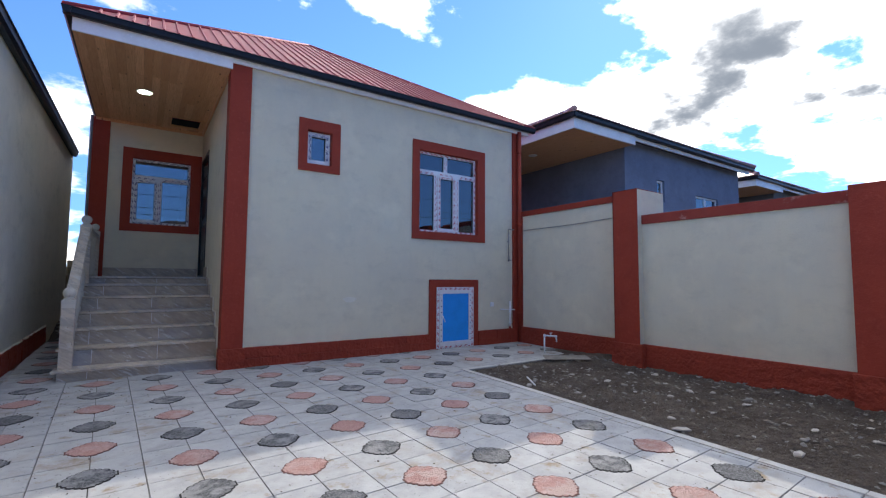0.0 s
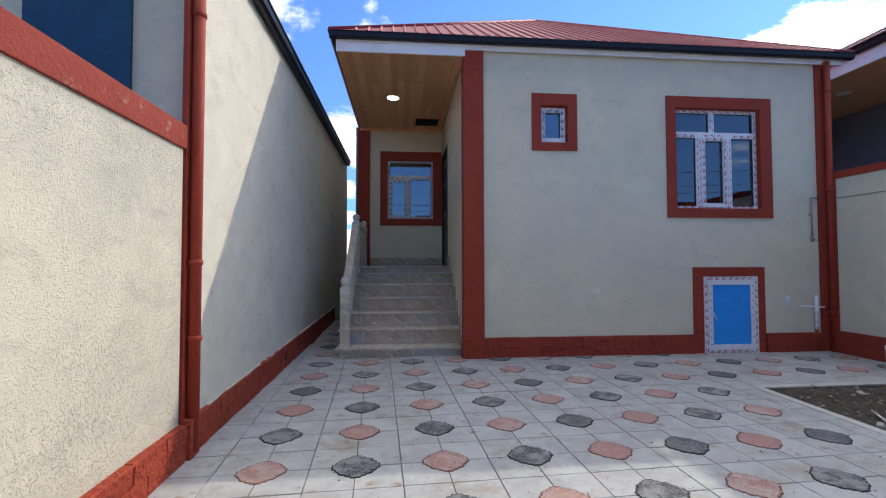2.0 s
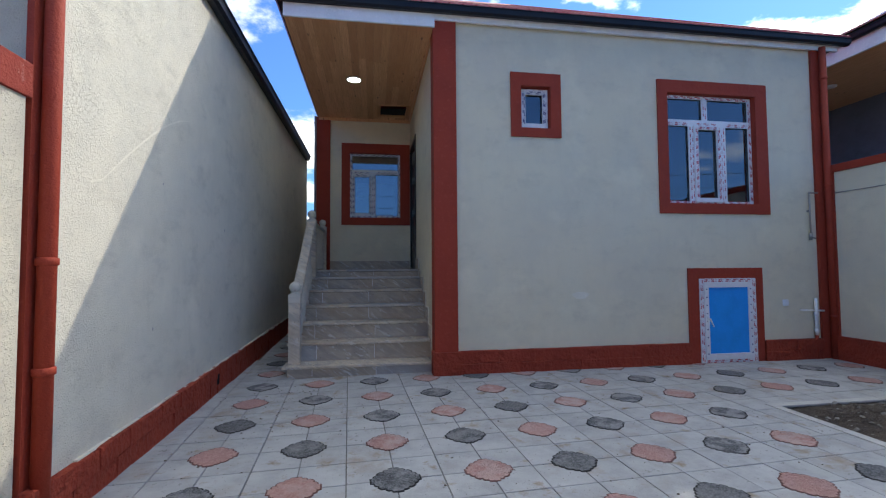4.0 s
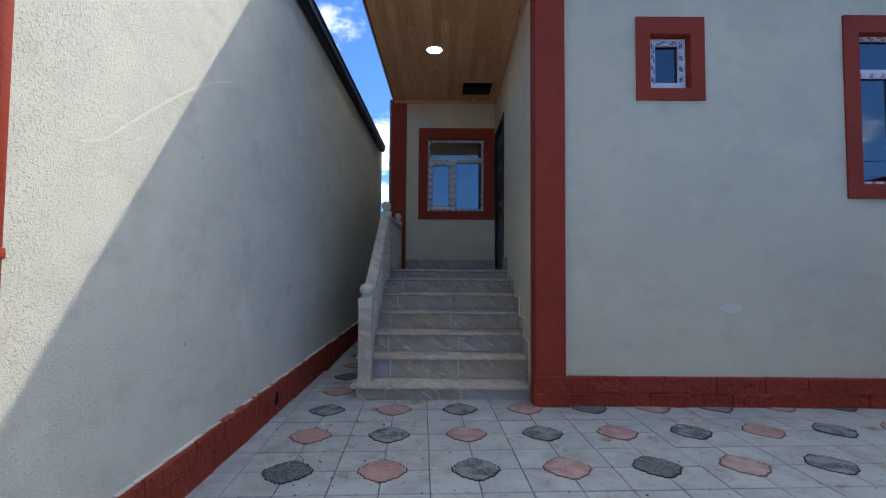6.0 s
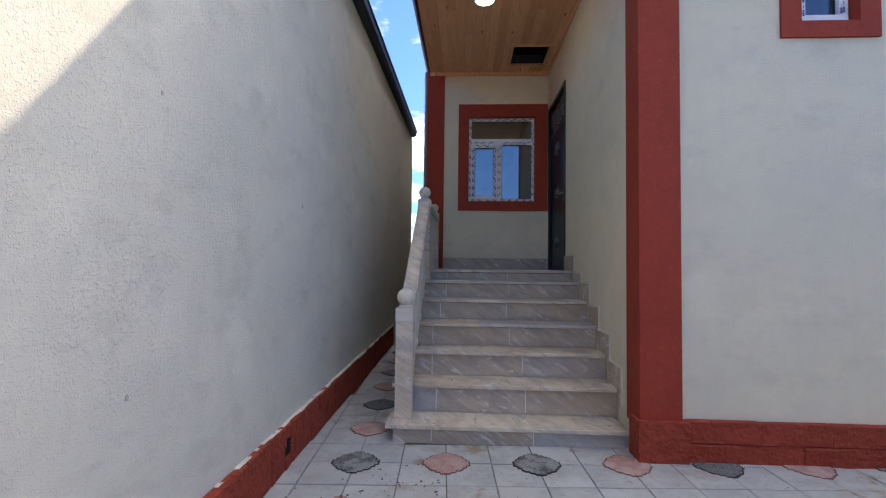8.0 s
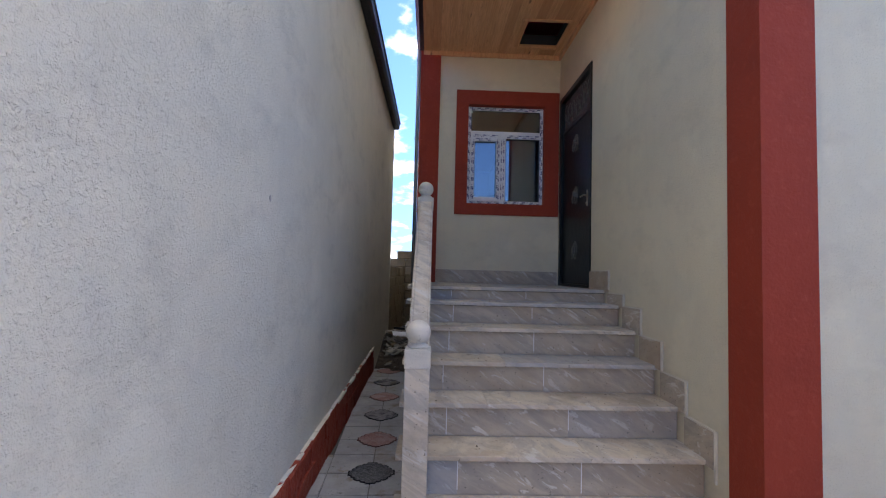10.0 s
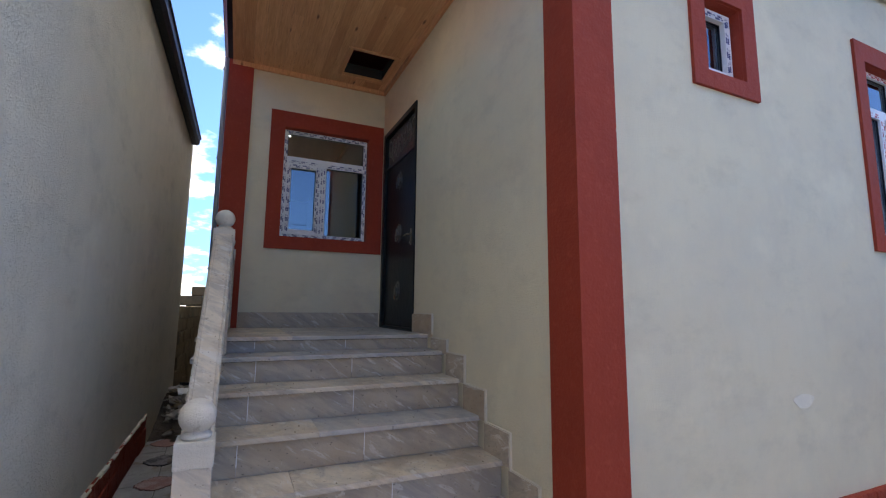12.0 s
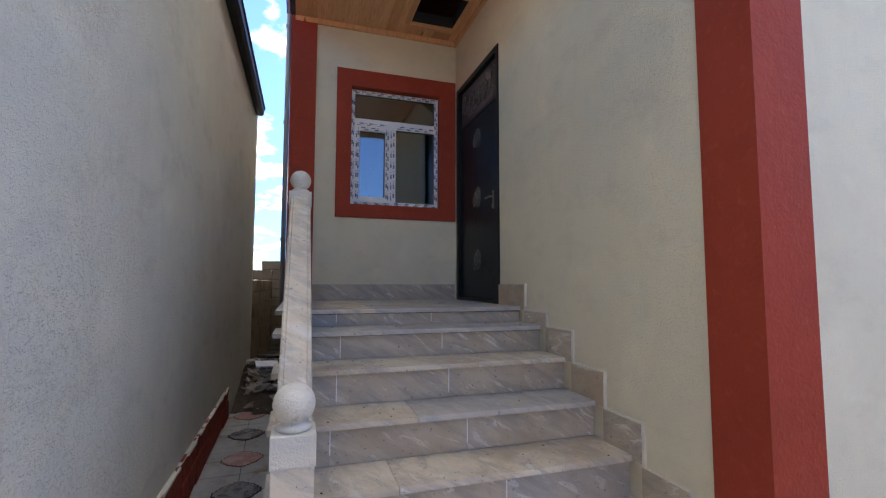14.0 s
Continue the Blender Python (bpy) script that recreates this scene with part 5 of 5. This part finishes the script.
# ---- litter on the soil ----
board = thing("flat_board", "thin weathered board lying on the soil", "board")
bm = boxed(-0.34, 0.34, -0.17, 0.17, 0.0, 0.012, 0.003)
part("sheet", bm, PEBBLE, board)
board.matrix_basis = pose(5.63, 4.80, soil_height(5.63, 4.80) + 0.03, 1, -1, -38)
stick = thing("white_stick", "short white plastic offcut on the soil", "stick")
part("offcut", rod(bmesh.new(), (-0.27, 0, 0), (0.27, 0, 0), 0.009, 8), PVC_PIPE, stick)
stick.matrix_basis = pose(4.16, 4.10, soil_height(4.16, 4.10) + 0.04, 0, 2, 56)

def shard(rng, size):
    """A flat broken piece: an uneven outline, a chipped top and some thickness."""
    bm = bmesh.new()
    n = rng.choice((5, 6, 7))
    spin = rng.uniform(0, 6.28)
    low, mid, top = [], [], []
    thick = size * rng.uniform(0.16, 0.34)
    for i in range(n):
        a = spin + 2 * math.pi * i / n
        r = size * rng.uniform(0.65, 1.2)
        x, y = r * math.cos(a), 0.62 * r * math.sin(a)
        low.append(bm.verts.new((x * 0.95, y * 0.95, -0.4 * thick)))
        mid.append(bm.verts.new((x, y, 0.35 * thick)))
        top.append(bm.verts.new((x * 0.72, y * 0.72, thick * rng.uniform(0.8, 1.1))))
    for p, q in ((low, mid), (mid, top)):
        for i in range(n):
            j = (i + 1) % n
            bm.faces.new((p[i], p[j], q[j], q[i]))
    bm.faces.new(top)
    bm.faces.new(low[::-1])
    return bm


rng = random.Random(5)
stones = bmesh.new()
for _ in range(2400):
    x, y = rng.uniform(KERB_X + 0.12, 6.05), rng.uniform(-1.0, 5.1)
    if rng.random() < 0.45:
        x = min(6.05, x + abs(rng.gauss(0, 0.8)))
    s = 0.005 + 0.026 * rng.random() ** 4
    m = pose(x, y, soil_height(x, y) + s * 0.2, rng.uniform(-25, 25), rng.uniform(-25, 25), rng.uniform(0, 360))
    pts = [Vector((math.cos(a) * s * rng.uniform(0.7, 1.4), math.sin(a) * s * rng.uniform(0.6, 1.1), 0)) for a in (0, 1.1, 2.2, 3.3, 4.3, 5.3)]
    top = stones.verts.new(m @ Vector((0, 0, s * rng.uniform(0.3, 0.7))))
    ring = [stones.verts.new(m @ p) for p in pts]
    for i in range(6):
        stones.faces.new((ring[i], ring[(i + 1) % 6], top))
solid("stones", stones, PEBBLE, "small pale stones strewn over the earth", "stones", "stuff")
forms = [to_mesh("stone", shard(rng, 0.05), SHARD if k % 3 else PEBBLE) for k in range(9)]
for k in range(170):
    # most lie in a drift along the middle and the foot of the wall
    if k % 3:
        y = rng.uniform(0.9, 4.7)
        x = min(5.98, max(4.05, rng.gauss(5.35, 0.42)))
    else:
        x, y = rng.uniform(4.0, 5.98), rng.uniform(0.6, 4.9)
    size = 0.20 + 1.25 * rng.random() ** 4
    ob = tagged(new("stone", rng.choice(forms)), "pale broken shard lying on the dark earth", "stone", "loose stones")
    ob.matrix_basis = pose(x, y, soil_height(x, y) + 0.006, rng.uniform(-10, 10), rng.uniform(-10, 10), rng.uniform(0, 360)) @ Matrix.Scale(size, 4)
ob = tagged(new("stone", to_mesh("stone", shard(random.Random(3), 0.085), SHARD)), "larger pale flat stone beside the concrete edging", "stone", "loose stones")
ob.matrix_basis = pose(4.03, 2.13, soil_height(4.03, 2.13) + 0.015, 4, -3, 150)

# ---- dirt on paving and steps ----
rng = random.Random(44)
grit = bmesh.new()


def speck(x, y, z, s):
    ring = [grit.verts.new((x + s * rng.uniform(0.5, 1.3) * math.cos(a), y + s * rng.uniform(0.5, 1.3) * math.sin(a), z)) for a in (0.2, 1.5, 2.7, 3.9, 5.1)]
    top = grit.verts.new((x, y, z + s * 0.7))
    for i in range(5):
        grit.faces.new((ring[i], ring[(i + 1) % 5], top))


for _ in range(900):
    x, y = rng.uniform(-1.2, 3.7), rng.uniform(1.4, 6.68)
    speck(x, y, slope(y) + 0.0005, 0.0025 + 0.008 * rng.random() ** 4)
for _ in range(220):
    x, y = rng.gauss(-0.75, 0.3), rng.gauss(5.9, 0.5)
    if x > -1.22 and y < 6.7:
        speck(x, y, slope(y) + 0.0005, 0.003 + 0.009 * rng.random() ** 3)
for k in range(7):
    depth = (NOSE[k + 1] if k < 6 else 10.2) - NOSE[k]
    for _ in range(26 if k < 6 else 60):
        speck(rng.uniform(-0.58, 0.93), NOSE[k] + 0.02 + rng.random() * (depth - 0.04), TREAD[k] + 0.0005, 0.002 + 0.0065 * rng.random() ** 3)
solid("grit", grit, SOIL, "dry crumbs of dirt on paving and steps", "dirt", "stuff")

# ---- marks on the walls ----
bm = bmesh.new()
prism(bm, [(2.83 + 0.11 * math.cos(a) * (1 + 0.15 * math.sin(3 * a)), FRONT - 0.0035, 0.955 + 0.045 * math.sin(a)) for a in (2 * math.pi * i / 24 for i in range(24))], 0.003, (0, 1, 0))
solid("plaster_patch", bm, PUTTY, "small pale patch of filler on the front wall", "patch")

# a long faint trowel streak on the passage wall
bm = bmesh.new()
edge = []
for i in range(41):
    t = i / 40
    y = 4.33 + 1.42 * t
    u = y - 4.447
    z = 1.858 + (0.8 * u - 0.1185 * u ** 3 if u > 0 else 0.3 * u)
    w = 0.0095 * math.sin(math.pi * (0.10 + 0.85 * t)) * (1 + 0.6 * noise.noise((t * 14, 0, 0)))
    x = LEFT + 0.006 * (y - 4.0) + 0.0025
    edge.append((bm.verts.new((x, y, z - w)), bm.verts.new((x, y, z + w))))
for (a, b), (c, d) in zip(edge, edge[1:]):
    bm.faces.new((a, c, d, b))
solid("trowel_streak", bm, PUTTY, "faint pale trowel streak on the passage wall", "streak")

# small chips knocked out of the passage wall
for k, (y, z, r) in enumerate(((6.70, 1.74, 0.010), (5.24, 1.98, 0.007), (5.12, 0.87, 0.008))):
    x = LEFT + 0.006 * max(0.0, y - 4.23)
    bm = prism(bmesh.new(), [(x + 0.002, y + r * math.cos(a) * (1 + 0.3 * math.sin(3 * a + k)), z + 1.5 * r * math.sin(a)) for a in (2 * math.pi * i / 10 for i in range(10))], 0.003, (-1, 0, 0))
    solid("chip_mark", bm, FOAM, "small grey chip in the cream stucco", "chip")
# a pale scrape down the low wall
bm = bmesh.new()
edge = []
line = ((2.223, 1.487), (2.244, 1.393), (2.281, 1.278), (2.321, 1.108), (2.339, 0.961))
for k, (y, z) in enumerate(line):
    w = (0.003, 0.007, 0.005, 0.006, 0.001)[k]
    edge.append((bm.verts.new((LEFT + 0.0025, y - w, z)), bm.verts.new((LEFT + 0.0025, y + w, z))))
for (a, b), (c, d) in zip(edge, edge[1:]):
    bm.faces.new((a, c, d, b))
solid("scrape_mark", bm, MORTAR, "pale scrape down the low boundary wall", "streak")

# ---- kerb along the soil bed ----
kerb = thing("kerb", "pale concrete edging between paving and soil", "kerb", kind="structure")
y = KERB_Y - 0.001
rng = random.Random(8)
while y > -1.2:
    n = y - 0.60
    bm = boxed(KERB_X, KERB_X + 0.085, n + 0.004, y, -0.15, 0.0, 0.006)
    for v in bm.verts:
        v.co.z += slope(v.co.y) + 0.006
    part("edging", bm, KERB, kerb)
    y = n
x = KERB_X
while x < 6.4:
    bm = boxed(x + 0.002, min(x + 0.60, 6.45) - 0.002, KERB_Y, KERB_Y + 0.085, -0.15, slope(KERB_Y) + 0.006, 0.006)
    part("edging", bm, KERB, kerb)
    x += 0.60

# ---- paving tiles ----
def clipped(poly, keep):
    out = []
    for i, p in enumerate(poly):
        q = poly[(i + 1) % len(poly)]
        a, b = keep(p), keep(q)
        if a >= 0:
            out.append(p)
        if (a >= 0) != (b >= 0):
            out.append(p + (q - p) * (a / (a - b)))
    return out


def plate(poly):
    """A tile from its outline: chamfered top edge, 12 mm thick."""
    bm = bmesh.new()
    c = sum(poly, Vector()) / len(poly)
    top = [bm.verts.new(p + (c - p).normalized() * 0.0025) for p in poly]
    mid = [bm.verts.new(p + Vector((0, 0, -0.003))) for p in poly]
    low = [bm.verts.new(p + Vector((0, 0, -0.014))) for p in poly]
    bm.faces.new(top)
    for a, b in ((top, mid), (mid, low)):
        for i in range(len(poly)):
            j = (i + 1) % len(poly)
            bm.faces.new((a[i], b[i], b[j], a[j]))
    return to_mesh("paving_tile", bm, TILE)


gap, gap_y = 0.0028, 0.0034
SQUARE = [Vector((gap, gap_y, 0)), Vector((PITCH_X - gap, gap_y, 0)), Vector((PITCH_X - gap, PITCH_Y - gap_y, 0)), Vector((gap, PITCH_Y - gap_y, 0))]
whole = plate(SQUARE)
rng = random.Random(15)
spare, made = bmesh.new(), 0
cells = []
for i in range(-8, 24):
    for j in range(-30, 34):
        c = GRID @ Vector(((i + 0.5) * PITCH_X, (j + 0.5) * PITCH_Y, 0))
        in_yard = -1.45 < c.x < KERB_X + 0.2 and -2.9 < c.y < 6.95
        in_nook = KERB_X - 0.2 < c.x < 6.6 and KERB_Y - 0.1 < c.y < 6.95
        in_passage = -1.45 < c.x < -0.6 and 6.9 <= c.y < 11.4
        if in_yard or in_nook or in_passage:
            cells.append((abs(c.y - 4.4) + 0.35 * abs(c.x - 1.0), i, j, c))
cells.sort(key=lambda q: q[0])
for _, i, j, c in cells:
    m = GRID @ pose(i * PITCH_X, j * PITCH_Y, rng.uniform(-0.0012, 0.0012), rng.uniform(-0.2, 0.2), rng.uniform(-0.2, 0.2), 0)
    data = whole
    world_poly = [m @ p for p in SQUARE]
    if any(p.x > KERB_X - 0.002 and p.y < KERB_Y + 0.085 for p in world_poly):
        inv = m.inverted()
        if c.y < KERB_Y:
            cut = clipped(world_poly, lambda p: KERB_X - 0.002 - p.x)
        else:
            cut = clipped(world_poly, lambda p: p.y - KERB_Y - 0.087) if c.x > KERB_X else world_poly
        if len(cut) < 3:
            continue
        data = plate([inv @ p for p in cut])
    if made < 300:
        ob = new("paving_tile", data)
        ob.parent = pavement
        ob.matrix_basis = m
        made += 1
    else:
        data2 = data.copy()
        data2.transform(m)
        spare.from_mesh(data2)
        bpy.data.meshes.remove(data2)
rest = part("paving_tiles", spare, TILE, pavement)
tagged(rest, kind="stuff")


def cartouche():
    """A diamond with cut tips and three small brackets along each side."""
    side = [(1.0, 0.21), (0.87, 0.24), (0.87, 0.36), (0.80, 0.44), (0.71, 0.45), (0.73, 0.56), (0.66, 0.66), (0.56, 0.73), (0.45, 0.71), (0.44, 0.80), (0.36, 0.87), (0.24, 0.87), (0.21, 1.0)]
    side = [(0.152 * u, 0.152 * v) for u, v in side]
    pts = []
    for k in range(4):
        c, d = ((1, 0), (0, 1), (-1, 0), (0, -1))[k]
        quarter = side if k % 2 == 0 else [(v, u) for u, v in reversed(side)]
        pts += [(c * u - d * v, d * u + c * v) for u, v in quarter]
    return pts


OUTLINE = cartouche()


def medallion(material, rim):
    """A lobed inlay where four tiles meet: a dark groove round it and a raised, ringed face."""
    bm = bmesh.new()
    N = len(OUTLINE)

    def outline(scale, z):
        vs = []
        for k in range(N):
            x, y = OUTLINE[k]
            vs.append(bm.verts.new((scale * x, scale * y, z)))
        return vs

    rings = [outline(1.035, -0.004), outline(1.03, 0.0034), outline(0.975, 0.0034), outline(0.965, 0.0046), outline(0.80, 0.0050), outline(0.77, 0.0038), outline(0.55, 0.0038), outline(0.50, 0.0050), outline(0.22, 0.0052)]
    for n, (a, b) in enumerate(zip(rings, rings[1:])):
        for k in range(N):
            l = (k + 1) % N
            f = bm.faces.new((a[k], a[l], b[l], b[k]))
            f.material_index = 1 if n < 3 else 0
    bm.faces.new(rings[-1])
    me = to_mesh("inlay", bm, material)
    me.materials.append(rim)
    return me


inlays = (medallion(INLAY_GREY, GROOVE), medallion(INLAY_PINK, GROOVE_ROSE))
for i in range(-8, 24, 2):
    for j in range(-30, 34, 2):
        c = GRID @ Vector((i * PITCH_X, j * PITCH_Y, 0))
        in_yard = -1.20 < c.x < KERB_X - 0.14 and -1.5 < c.y < 6.86
        in_nook = KERB_X - 0.16 < c.x < 6.3 and KERB_Y + 0.2 < c.y < 6.86
        in_passage = -1.16 < c.x < -0.82 and 6.7 <= c.y < 10.8
        if not (in_yard or in_nook or in_passage):
            continue
        ob = new("inlay", inlays[((i + j) // 2) % 2])
        ob.parent = pavement
        ob.matrix_basis = GRID @ pose(i * PITCH_X, j * PITCH_Y, 0, 0, 0, rng.choice((0, 180)) + rng.uniform(-2, 2))
